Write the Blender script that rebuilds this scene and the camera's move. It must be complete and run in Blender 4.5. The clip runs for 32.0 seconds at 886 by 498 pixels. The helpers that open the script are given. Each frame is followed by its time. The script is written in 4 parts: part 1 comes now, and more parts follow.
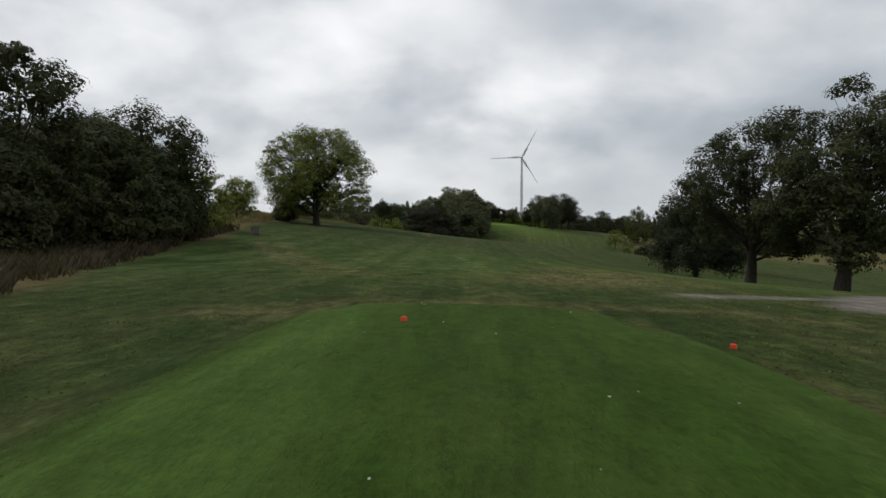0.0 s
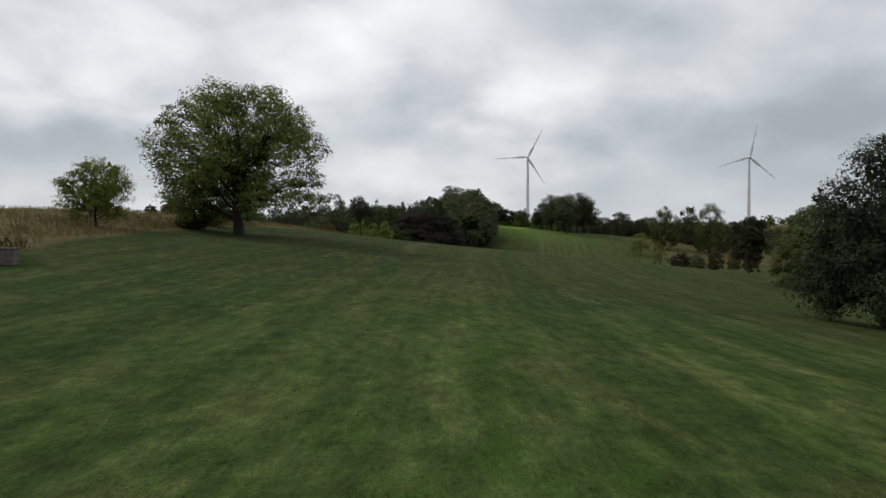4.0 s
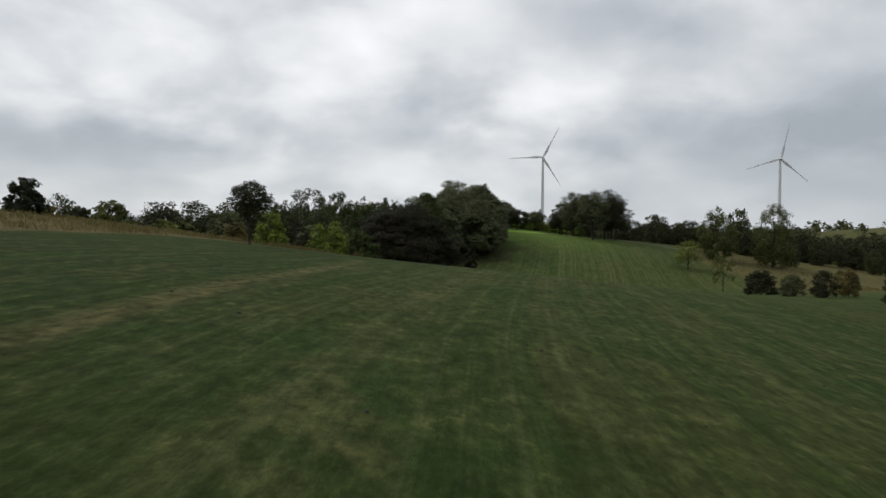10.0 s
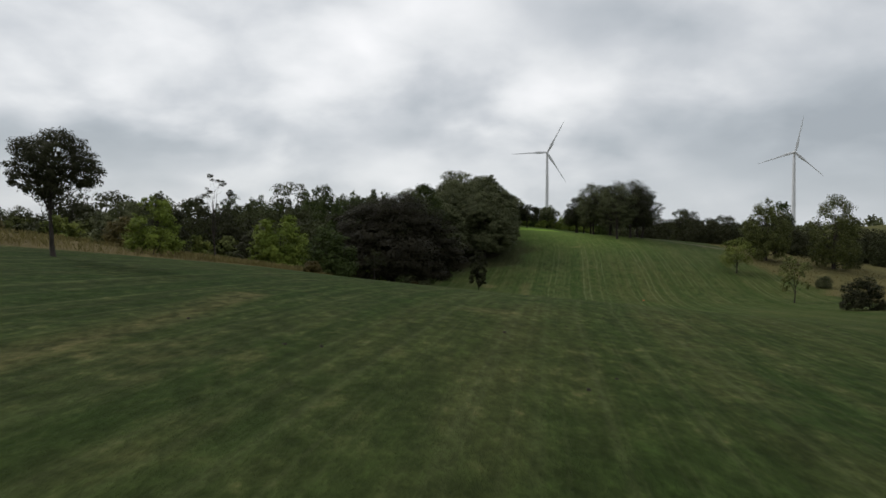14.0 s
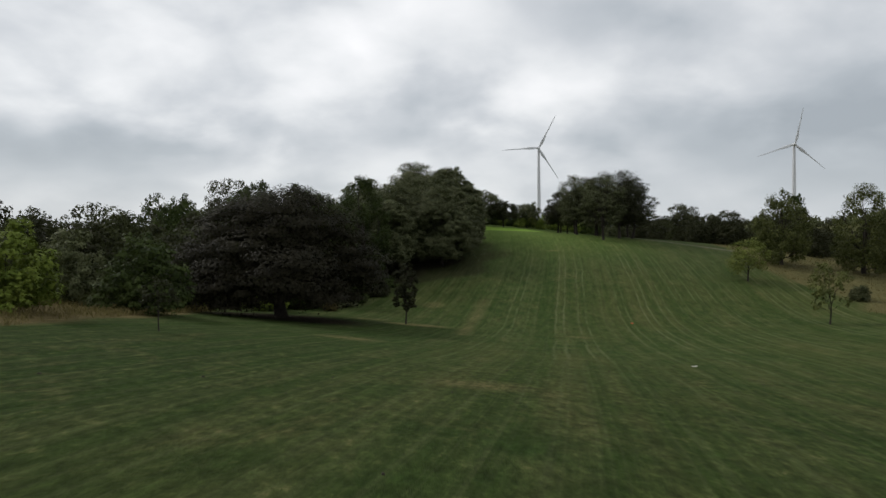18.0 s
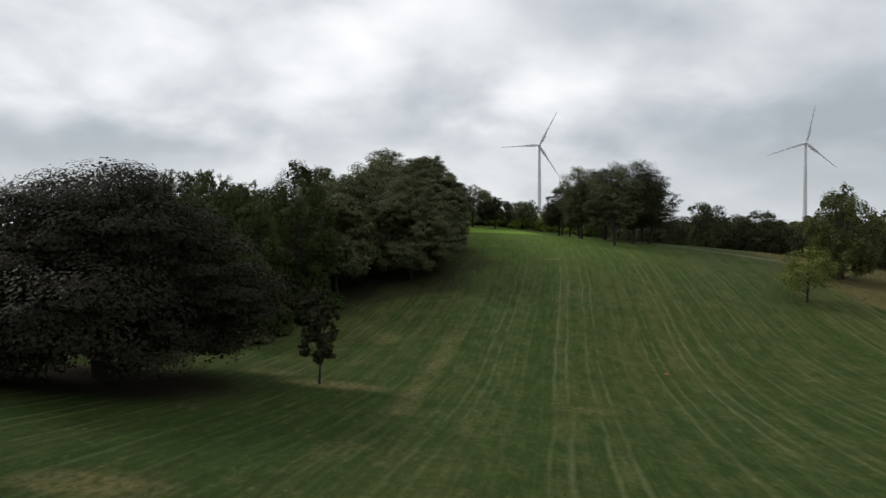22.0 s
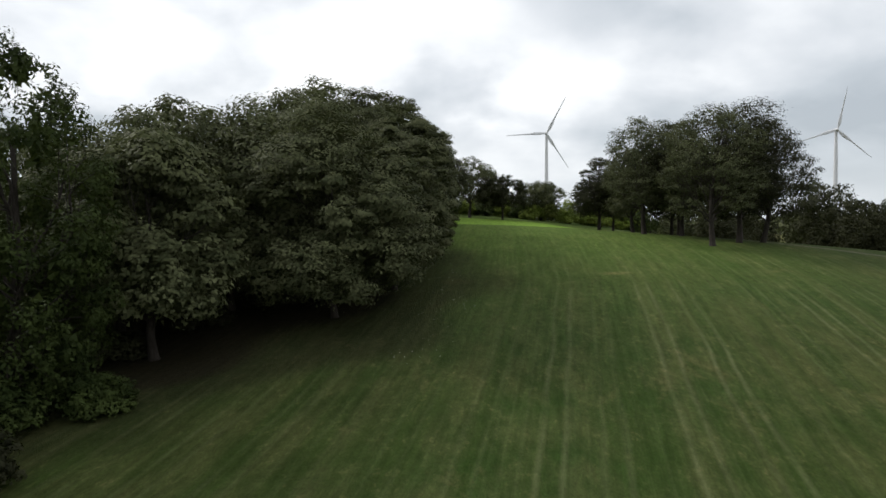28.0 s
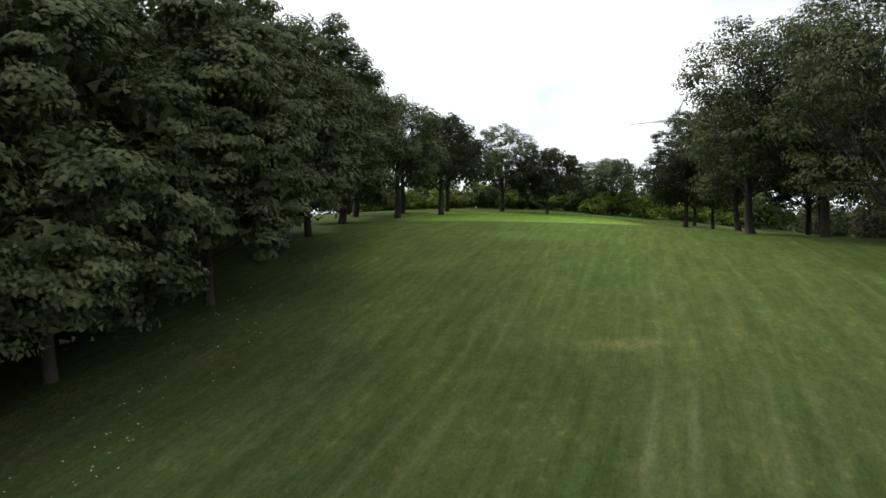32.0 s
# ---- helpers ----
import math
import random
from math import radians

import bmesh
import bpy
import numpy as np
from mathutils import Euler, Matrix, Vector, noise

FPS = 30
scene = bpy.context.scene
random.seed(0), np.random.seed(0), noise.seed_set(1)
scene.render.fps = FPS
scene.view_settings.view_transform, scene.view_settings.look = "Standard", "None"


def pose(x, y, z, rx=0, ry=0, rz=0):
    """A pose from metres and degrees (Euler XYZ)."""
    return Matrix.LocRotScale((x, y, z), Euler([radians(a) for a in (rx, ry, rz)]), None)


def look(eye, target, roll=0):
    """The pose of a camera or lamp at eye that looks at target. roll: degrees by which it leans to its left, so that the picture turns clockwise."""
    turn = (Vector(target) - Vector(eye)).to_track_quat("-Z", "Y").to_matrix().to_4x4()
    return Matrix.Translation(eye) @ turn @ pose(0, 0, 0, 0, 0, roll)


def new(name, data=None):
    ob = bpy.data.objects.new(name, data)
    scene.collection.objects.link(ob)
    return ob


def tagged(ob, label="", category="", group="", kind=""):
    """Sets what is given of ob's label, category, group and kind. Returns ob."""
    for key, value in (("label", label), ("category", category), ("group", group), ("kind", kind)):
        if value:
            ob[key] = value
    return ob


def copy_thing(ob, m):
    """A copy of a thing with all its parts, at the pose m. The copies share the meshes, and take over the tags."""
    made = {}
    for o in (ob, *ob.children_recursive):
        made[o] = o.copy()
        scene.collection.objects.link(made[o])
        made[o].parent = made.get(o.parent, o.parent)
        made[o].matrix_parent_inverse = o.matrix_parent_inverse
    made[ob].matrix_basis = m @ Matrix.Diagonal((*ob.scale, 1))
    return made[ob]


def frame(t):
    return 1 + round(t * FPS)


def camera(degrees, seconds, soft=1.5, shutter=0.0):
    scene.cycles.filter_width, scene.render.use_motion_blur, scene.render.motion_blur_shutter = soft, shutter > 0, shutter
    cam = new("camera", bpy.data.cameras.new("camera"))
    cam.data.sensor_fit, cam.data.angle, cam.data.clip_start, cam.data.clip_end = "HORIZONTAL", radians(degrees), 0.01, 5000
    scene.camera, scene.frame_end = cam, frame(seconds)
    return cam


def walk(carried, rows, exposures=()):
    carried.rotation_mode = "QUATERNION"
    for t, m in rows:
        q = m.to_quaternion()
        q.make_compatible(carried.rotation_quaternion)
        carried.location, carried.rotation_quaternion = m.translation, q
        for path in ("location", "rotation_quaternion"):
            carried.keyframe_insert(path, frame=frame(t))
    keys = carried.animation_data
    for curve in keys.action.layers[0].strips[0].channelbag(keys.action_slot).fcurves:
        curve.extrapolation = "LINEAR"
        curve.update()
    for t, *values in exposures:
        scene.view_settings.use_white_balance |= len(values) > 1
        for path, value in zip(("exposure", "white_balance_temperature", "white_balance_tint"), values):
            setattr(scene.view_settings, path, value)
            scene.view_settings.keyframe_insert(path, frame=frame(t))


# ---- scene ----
cam = camera(64.9, 32.0, 1.5, 0.1)
METRES, EYE, TILT, LEAN, TURN = 320.0, 1.6, 0.0, 0.0, 0.0
ROWS = [
    (0.0, 0.0, 0.0, 0.0, 0.01, -1.62, -0.29),
    (0.5, -0.0001, 0.0133, -0.0, 0.09, -1.64, -0.19),
    (1.0, -0.0001, 0.0275, 0.0001, 0.15, -1.65, -0.16),
    (1.5, -0.0001, 0.0426, 0.0002, 0.22, -1.62, -0.1),
    (2.0, -0.0, 0.0577, 0.0009, 0.28, -1.61, -0.01),
    (2.5, -0.0, 0.0739, 0.0014, 0.33, -1.57, 0.02),
    (4.5, 0.0073, 0.1369, 0.0032, 0.44, -1.35, 0.12),
    (5.0, 0.0101, 0.153, 0.0036, 0.51, -1.27, 0.19),
    (5.5, 0.0127, 0.1678, 0.0038, 0.58, -1.23, 0.13),
    (6.0, 0.0154, 0.1835, 0.004, 0.7, -1.18, 0.01),
    (6.5, 0.0176, 0.199, 0.0042, 0.84, -1.15, -0.16),
    (7.0, 0.0192, 0.2146, 0.0044, 0.95, -1.16, -0.26),
    (7.5, 0.0203, 0.2294, 0.0045, 1.05, -1.13, -0.28),
    (8.0, 0.0212, 0.2447, 0.0046, 1.17, -1.11, -0.38),
    (8.5, 0.0219, 0.26, 0.0047, 1.26, -1.12, -0.47),
    (9.0, 0.0223, 0.275, 0.0047, 1.35, -1.16, -0.5),
    (9.5, 0.0223, 0.2891, 0.0046, 1.43, -1.18, -0.57),
    (10.0, 0.0222, 0.3034, 0.0043, 1.49, -1.19, -0.54),
    (10.5, 0.0219, 0.3178, 0.0043, 1.57, -1.21, -0.63),
    (11.0, 0.0215, 0.3309, 0.0041, 1.63, -1.21, -0.64),
    (11.5, 0.021, 0.3452, 0.004, 1.7, -1.23, -0.67),
    (12.0, 0.0204, 0.3599, 0.004, 1.74, -1.25, -0.69),
    (12.5, 0.0197, 0.3737, 0.0039, 1.75, -1.25, -0.59),
    (13.0, 0.0192, 0.3871, 0.0039, 1.71, -1.25, -0.43),
    (13.5, 0.0193, 0.4013, 0.004, 1.66, -1.27, -0.3),
    (15.5, 0.029, 0.4576, 0.0058, 1.48, -1.3, 0.32),
    (16.0, 0.033, 0.4712, 0.0063, 1.45, -1.37, 0.41),
    (16.5, 0.038, 0.4849, 0.0064, 1.41, -1.36, 0.53),
    (17.0, 0.0432, 0.4975, 0.0065, 1.4, -1.34, 0.59),
    (17.5, 0.0485, 0.5109, 0.0068, 1.37, -1.34, 0.59),
    (18.0, 0.0534, 0.5248, 0.007, 1.37, -1.36, 0.6),
    (18.5, 0.0576, 0.5378, 0.0071, 1.36, -1.33, 0.63),
    (19.0, 0.0613, 0.5513, 0.0072, 1.36, -1.31, 0.55),
    (19.5, 0.064, 0.565, 0.0076, 1.38, -1.32, 0.47),
    (20.0, 0.0658, 0.5788, 0.008, 1.38, -1.33, 0.41),
    (20.5, 0.0671, 0.5917, 0.0083, 1.39, -1.36, 0.34),
    (21.0, 0.068, 0.6058, 0.0086, 1.41, -1.37, 0.25),
    (21.5, 0.0685, 0.6202, 0.0089, 1.43, -1.39, 0.23),
    (22.0, 0.0689, 0.635, 0.0093, 1.44, -1.42, 0.23),
    (22.5, 0.0695, 0.6493, 0.0095, 1.48, -1.44, 0.16),
    (23.0, 0.0699, 0.6655, 0.0099, 1.49, -1.45, 0.12),
    (23.5, 0.0703, 0.6824, 0.0101, 1.51, -1.47, 0.05),
    (24.0, 0.0711, 0.6995, 0.0103, 1.57, -1.48, -0.05),
    (24.5, 0.0716, 0.7159, 0.0103, 1.63, -1.51, -0.13),
    (25.0, 0.0722, 0.7335, 0.0104, 1.72, -1.51, -0.24),
    (25.5, 0.0727, 0.7514, 0.0103, 1.77, -1.49, -0.24),
    (27.5, 0.0743, 0.824, 0.0078, 1.7, -1.79, 0.11),
    (28.0, 0.0763, 0.8416, 0.0073, 1.68, -1.8, 0.26),
    (28.5, 0.0798, 0.86, 0.0071, 1.65, -1.84, 0.39),
    (29.0, 0.0843, 0.8781, 0.0071, 1.66, -1.86, 0.45),
    (29.5, 0.0901, 0.8959, 0.0072, 1.72, -1.86, 0.54),
    (30.0, 0.0959, 0.913, 0.0076, 2.26, -1.83, 0.63),
    (30.5, 0.1027, 0.9309, 0.0078, 3.16, -1.81, 0.75),
    (31.0, 0.1098, 0.9487, 0.0079, 5.2, -1.82, 0.95),
    (31.5, 0.1165, 0.9654, 0.0074, 10.58, -1.73, 1.16),
    (32.0, 0.1229, 0.9835, 0.0067, 12.21, -1.78, 1.01),
]
EXPOSURES = ((0.0, 0.1), (13.0, 0.1), (19.0, 0.15), (25.0, 0.3), (28.0, 0.5), (30.0, 0.72), (32.0, 0.95))
walk(cam, [(t, pose(0, 0, EYE, TILT, LEAN, TURN) @ pose(METRES * x, METRES * y, METRES * z, 90 + pitch, roll, yaw)) for t, x, y, z, yaw, pitch, roll in ROWS], EXPOSURES)

# ---- world and light ----
def nodes_of(tree):
    tree.nodes.clear()
    def add(kind, **kw):
        n = tree.nodes.new(kind)
        for k, v in kw.items():
            if k == "operation":
                n.operation = v
            elif k == "use_clamp":
                n.use_clamp = v
            elif k == "data_type":
                n.data_type = v
            elif k == "blend_type":
                n.blend_type = v
            elif k == "attribute_name":
                n.attribute_name = v
            elif k == "sky_type":
                n.sky_type = v
            elif k == "sun_disc":
                n.sun_disc = v
            else:
                n.inputs[k].default_value = v
        return n
    return add, tree.links.new


def math_node(add, link, op, a, b=None, clamp=False):
    n = add("ShaderNodeMath", operation=op, use_clamp=clamp)
    for i, v in enumerate((a, b)):
        if v is None:
            continue
        if isinstance(v, (int, float)):
            n.inputs[i].default_value = v
        else:
            link(v, n.inputs[i])
    return n.outputs[0]


def mix_node(add, link, fac, a, b, blend="MIX"):
    n = add("ShaderNodeMix", data_type="RGBA", blend_type=blend)
    for i, v in ((0, fac), (6, a), (7, b)):
        if isinstance(v, (int, float)):
            n.inputs[i].default_value = v
        elif isinstance(v, tuple):
            n.inputs[i].default_value = (*v, 1)
        else:
            link(v, n.inputs[i])
    return n.outputs[2]


def ramp_node(add, link, fac, stops):
    n = add("ShaderNodeValToRGB")
    r = n.color_ramp
    while len(r.elements) < len(stops):
        r.elements.new(0.5)
    for e, (p, c) in zip(r.elements, stops):
        e.position = p
        e.color = (*c, 1) if isinstance(c, tuple) else (c, c, c, 1)
    link(fac, n.inputs[0])
    return n.outputs[0]


SUN_FROM = Vector((-0.66, 0.36, 0.62)).normalized()
world = bpy.data.worlds.new("overcast_sky")
scene.world = world
world.use_nodes = True
add, link = nodes_of(world.node_tree)
sky = add("ShaderNodeTexSky", sky_type="NISHITA", sun_disc=False)
sky.sun_elevation = math.asin(SUN_FROM.z)
sky.sun_rotation = math.atan2(SUN_FROM.x, SUN_FROM.y)
sky_dim = mix_node(add, link, 1.0, sky.outputs[0], (0.1, 0.1, 0.1), "MULTIPLY")
coord = add("ShaderNodeTexCoord")
sep = add("ShaderNodeSeparateXYZ")
link(coord.outputs["Generated"], sep.inputs[0])
up = math_node(add, link, "ADD", math_node(add, link, "MAXIMUM", sep.outputs[2], 0.0), 0.42)
plane = add("ShaderNodeCombineXYZ")
link(math_node(add, link, "DIVIDE", sep.outputs[0], up), plane.inputs[0])
link(math_node(add, link, "DIVIDE", sep.outputs[1], up), plane.inputs[1])
cloud_big = add("ShaderNodeTexNoise", Scale=0.9, Detail=3.0, Roughness=0.5, Distortion=0.1)
cloud_mid = add("ShaderNodeTexNoise", Scale=3.6, Detail=6.0, Roughness=0.47, Distortion=0.12)
link(plane.outputs[0], cloud_big.inputs[0])
link(plane.outputs[0], cloud_mid.inputs[0])
cloud = math_node(add, link, "ADD", math_node(add, link, "MULTIPLY", cloud_big.outputs[0], 0.42), math_node(add, link, "MULTIPLY", cloud_mid.outputs[0], 0.58))
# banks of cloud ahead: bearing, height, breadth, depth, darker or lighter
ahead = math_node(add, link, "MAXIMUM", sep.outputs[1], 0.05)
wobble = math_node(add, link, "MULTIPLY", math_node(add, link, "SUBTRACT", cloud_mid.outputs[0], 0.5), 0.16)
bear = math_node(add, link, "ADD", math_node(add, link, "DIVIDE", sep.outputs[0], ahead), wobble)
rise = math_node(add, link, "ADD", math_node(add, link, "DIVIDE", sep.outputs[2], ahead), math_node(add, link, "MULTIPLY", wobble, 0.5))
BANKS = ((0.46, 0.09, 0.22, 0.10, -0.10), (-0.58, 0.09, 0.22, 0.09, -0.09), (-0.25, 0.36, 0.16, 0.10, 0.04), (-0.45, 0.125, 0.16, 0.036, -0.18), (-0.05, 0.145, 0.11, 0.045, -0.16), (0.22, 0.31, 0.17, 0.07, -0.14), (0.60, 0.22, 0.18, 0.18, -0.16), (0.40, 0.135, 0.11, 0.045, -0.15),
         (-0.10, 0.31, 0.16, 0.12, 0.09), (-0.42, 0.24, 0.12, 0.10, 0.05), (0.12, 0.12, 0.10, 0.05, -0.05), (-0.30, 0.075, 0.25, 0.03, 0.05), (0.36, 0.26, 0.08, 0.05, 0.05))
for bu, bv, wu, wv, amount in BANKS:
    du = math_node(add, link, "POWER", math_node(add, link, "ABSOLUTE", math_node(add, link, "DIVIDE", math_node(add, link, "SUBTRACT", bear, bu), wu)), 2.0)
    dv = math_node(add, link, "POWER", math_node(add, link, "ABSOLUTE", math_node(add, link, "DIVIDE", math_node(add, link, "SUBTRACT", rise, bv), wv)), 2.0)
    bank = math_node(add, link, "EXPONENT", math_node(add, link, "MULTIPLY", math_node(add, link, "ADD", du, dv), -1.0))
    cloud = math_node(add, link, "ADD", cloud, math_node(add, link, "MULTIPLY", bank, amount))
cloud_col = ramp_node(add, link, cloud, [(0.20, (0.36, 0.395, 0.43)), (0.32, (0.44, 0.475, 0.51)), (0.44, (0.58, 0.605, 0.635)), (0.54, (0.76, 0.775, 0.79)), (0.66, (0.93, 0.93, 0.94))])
haze = math_node(add, link, "MULTIPLY", math_node(add, link, "SUBTRACT", 0.11, sep.outputs[2], True), 7.0, True)
cloud_col = mix_node(add, link, haze, cloud_col, (0.55, 0.585, 0.62))
final = mix_node(add, link, 0.94, sky_dim, cloud_col)
bg = add("ShaderNodeBackground", Strength=1.0)
link(final, bg.inputs[0])
link(bg.outputs[0], add("ShaderNodeOutputWorld").inputs[0])

sun = new("sun", bpy.data.lights.new("sun", "SUN"))
sun.data.energy, sun.data.angle, sun.data.color = 1.5, radians(12), (1.0, 0.96, 0.9)
sun.matrix_world = look(SUN_FROM * 100, (0, 0, 0))

# ---- materials ----
def material(name, build, roughness=0.9, bump=None, specular=0.25):
    m = bpy.data.materials.new(name)
    m.use_nodes = True
    add, link = nodes_of(m.node_tree)
    col, height = build(add, link)
    p = add("ShaderNodeBsdfPrincipled", Roughness=roughness)
    p.inputs["Specular IOR Level"].default_value = specular
    if isinstance(col, tuple):
        p.inputs["Base Color"].default_value = (*col, 1)
    else:
        link(col, p.inputs["Base Color"])
    if height is not None:
        b = add("ShaderNodeBump", Strength=bump[0], Distance=bump[1])
        link(height, b.inputs["Height"])
        link(b.outputs[0], p.inputs["Normal"])
    link(p.outputs[0], add("ShaderNodeOutputMaterial").inputs[0])
    return m


def noise_node(add, link, vec, scale, detail=4.0, rough=0.55, dist=0.0):
    n = add("ShaderNodeTexNoise", Scale=scale, Detail=detail, Roughness=rough, Distortion=dist)
    link(vec, n.inputs[0])
    return n.outputs[0]


def attr(add, name):
    return add("ShaderNodeAttribute", attribute_name=name).outputs["Fac"]


def build_ground(add, link):
    geo = add("ShaderNodeNewGeometry")
    pos = geo.outputs["Position"]
    wide = noise_node(add, link, pos, 0.05, 4.0)
    # grass lies along the mower's way: the pattern is drawn out down the hole
    along = add("ShaderNodeMapping")
    along.inputs["Scale"].default_value = (1, 0.48, 1)
    link(pos, along.inputs[0])
    laid = along.outputs[0]
    mid = noise_node(add, link, laid, 0.55, 5.0, 0.62)
    tuft = noise_node(add, link, laid, 2.4, 5.0, 0.66)
    fine = noise_node(add, link, laid, 9.0, 6.0, 0.75)
    # turf
    turf = mix_node(add, link, ramp_node(add, link, mid, [(0.35, 0.0), (0.65, 1.0)]), (0.0275, 0.0490, 0.0118), (0.0600, 0.0750, 0.0240))
    turf = mix_node(add, link, math_node(add, link, "MULTIPLY", ramp_node(add, link, wide, [(0.4, 0.0), (0.62, 1.0)]), 0.5), turf, (0.0654, 0.0705, 0.0224))
    lush = mix_node(add, link, ramp_node(add, link, mid, [(0.35, 0.0), (0.65, 1.0)]), (0.0460, 0.0900, 0.0160), (0.1120, 0.1500, 0.0460))
    turf = mix_node(add, link, math_node(add, link, "MULTIPLY", attr(add, "lush"), 0.85), turf, lush)
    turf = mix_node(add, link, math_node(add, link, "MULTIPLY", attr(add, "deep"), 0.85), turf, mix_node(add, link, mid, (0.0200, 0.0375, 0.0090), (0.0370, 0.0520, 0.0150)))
    # mowing lanes, broken by wear
    u = attr(add, "mow")
    drift = noise_node(add, link, pos, 0.012, 0.0)
    lane_u = add("ShaderNodeCombineXYZ")
    lane_u_value = math_node(add, link, "ADD", u, math_node(add, link, "MULTIPLY", drift, 5.0))
    link(lane_u_value, lane_u.inputs[0])
    lanes = noise_node(add, link, lane_u.outputs[0], 1.5, 3.0, 0.7)
    bands = noise_node(add, link, lane_u.outputs[0], 0.30, 1.0, 0.5)
    turf = mix_node(add, link, math_node(add, link, "MULTIPLY", ramp_node(add, link, bands, [(0.44, 0.0), (0.56, 1.0)]), 0.55), turf, (0.0250, 0.0480, 0.0095))
    lane_fac = math_node(add, link, "MULTIPLY", ramp_node(add, link, lanes, [(0.48, 0.0), (0.72, 0.9)]), ramp_node(add, link, mid, [(0.3, 0.35), (0.6, 0.85)]))
    lane_fac = math_node(add, link, "MULTIPLY", lane_fac, math_node(add, link, "SUBTRACT", 1.0, math_node(add, link, "MULTIPLY", attr(add, "hill"), 0.55)))
    mown = math_node(add, link, "SUBTRACT", 1.0, math_node(add, link, "MULTIPLY", attr(add, "worn"), 0.7))
    lane_fac = math_node(add, link, "MULTIPLY", lane_fac, mown)
    turf = mix_node(add, link, lane_fac, turf, (0.0843, 0.0998, 0.0396))
    # pale wheel tracks of the mowers on the far side of the crest
    lane_v = math_node(add, link, "DIVIDE", math_node(add, link, "ADD", u, math_node(add, link, "MULTIPLY", drift, 9.0)), 3.7)
    cell = add("ShaderNodeTexWhiteNoise")
    cell.noise_dimensions = "1D"
    link(math_node(add, link, "FLOOR", lane_v), cell.inputs["W"])
    sway = math_node(add, link, "MULTIPLY", noise_node(add, link, pos, 0.09, 2.0), 0.7)
    off = math_node(add, link, "ADD", math_node(add, link, "MULTIPLY", cell.outputs["Value"], 1.1), math_node(add, link, "ADD", sway, 0.75))
    d = math_node(add, link, "ABSOLUTE", math_node(add, link, "SUBTRACT", math_node(add, link, "MULTIPLY", math_node(add, link, "FRACT", lane_v), 3.7), off))
    d = math_node(add, link, "ABSOLUTE", math_node(add, link, "SUBTRACT", d, 0.62))
    track = math_node(add, link, "MULTIPLY", ramp_node(add, link, d, [(0.03, 0.75), (0.26, 0.0)]), math_node(add, link, "ADD", math_node(add, link, "MULTIPLY", cell.outputs["Value"], 0.7), 0.15))
    broken = noise_node(add, link, pos, 0.11, 4.0, 0.6)
    track = math_node(add, link, "MULTIPLY", track, math_node(add, link, "MULTIPLY", attr(add, "hill"), ramp_node(add, link, broken, [(0.38, 0.12), (0.6, 1.0)])))
    turf = mix_node(add, link, track, turf, (0.1204, 0.1333, 0.0602))
    turf = mix_node(add, link, math_node(add, link, "MULTIPLY", attr(add, "upper"), 0.12), turf, (0.0880, 0.1080, 0.0540))
    # dry thatch
    dry_n = noise_node(add, link, laid, 0.22, 6.0, 0.74, 0.5)
    dry = math_node(add, link, "MULTIPLY", ramp_node(add, link, dry_n, [(0.56, 0.0), (0.72, 0.50)]), ramp_node(add, link, tuft, [(0.35, 0.15), (0.6, 1.0)]))
    flecks = math_node(add, link, "MULTIPLY", ramp_node(add, link, tuft, [(0.56, 0.0), (0.72, 0.38)]), ramp_node(add, link, mid, [(0.42, 0.0), (0.6, 1.0)]))
    dry = math_node(add, link, "MAXIMUM", dry, flecks)
    dry = math_node(add, link, "MAXIMUM", dry, math_node(add, link, "MULTIPLY", attr(add, "dry"), ramp_node(add, link, tuft, [(0.3, 0.2), (0.62, 1.0)])))
    turf = mix_node(add, link, dry, turf, (0.1500, 0.1240, 0.0550))
    # tee and green
    short = mix_node(add, link, mid, (0.0270, 0.0610, 0.0066), (0.0420, 0.0780, 0.0112))
    turf = mix_node(add, link, math_node(add, link, "MULTIPLY", attr(add, "short"), 0.72), turf, short)
    turf = mix_node(add, link, math_node(add, link, "MULTIPLY", attr(add, "strip"), 0.48), turf, (0.070, 0.122, 0.026))
    green = mix_node(add, link, mid, (0.150, 0.255, 0.038), (0.185, 0.290, 0.050))
    turf = mix_node(add, link, attr(add, "green"), turf, green)
    # meadow
    tan = mix_node(add, link, mid, (0.085, 0.070, 0.028), (0.150, 0.118, 0.058))
    turf = mix_node(add, link, attr(add, "meadow"), turf, tan)
    # leaf litter under the woods, its colour darkened further to imitate canopy shade
    litter_shade_col = mix_node(add, link, fine, (0.011, 0.010, 0.006), (0.032, 0.026, 0.016))
    turf = mix_node(add, link, attr(add, "litter"), turf, litter_shade_col)
    gravel = mix_node(add, link, fine, (0.13, 0.115, 0.098), (0.25, 0.225, 0.195))
    turf = mix_node(add, link, attr(add, "gravel"), turf, gravel)
    rise_fall = mix_node(add, link, math_node(add, link, "MULTIPLY", attr(add, "even"), 0.55), ramp_node(add, link, tuft, [(0.30, 0.52), (0.68, 1.18)]), (1.12, 1.12, 1.12))
    col = mix_node(add, link, 1.0, turf, rise_fall, "MULTIPLY")
    col = mix_node(add, link, 1.0, col, ramp_node(add, link, fine, [(0.25, 0.70), (0.7, 1.24)]), "MULTIPLY")
    sprig = noise_node(add, link, pos, 17.0, 3.0, 0.7)
    col = mix_node(add, link, 1.0, col, mix_node(add, link, math_node(add, link, "MULTIPLY", attr(add, "worn"), 0.85), (0.98, 0.98, 0.98), ramp_node(add, link, sprig, [(0.32, 0.66), (0.66, 1.30)])), "MULTIPLY")
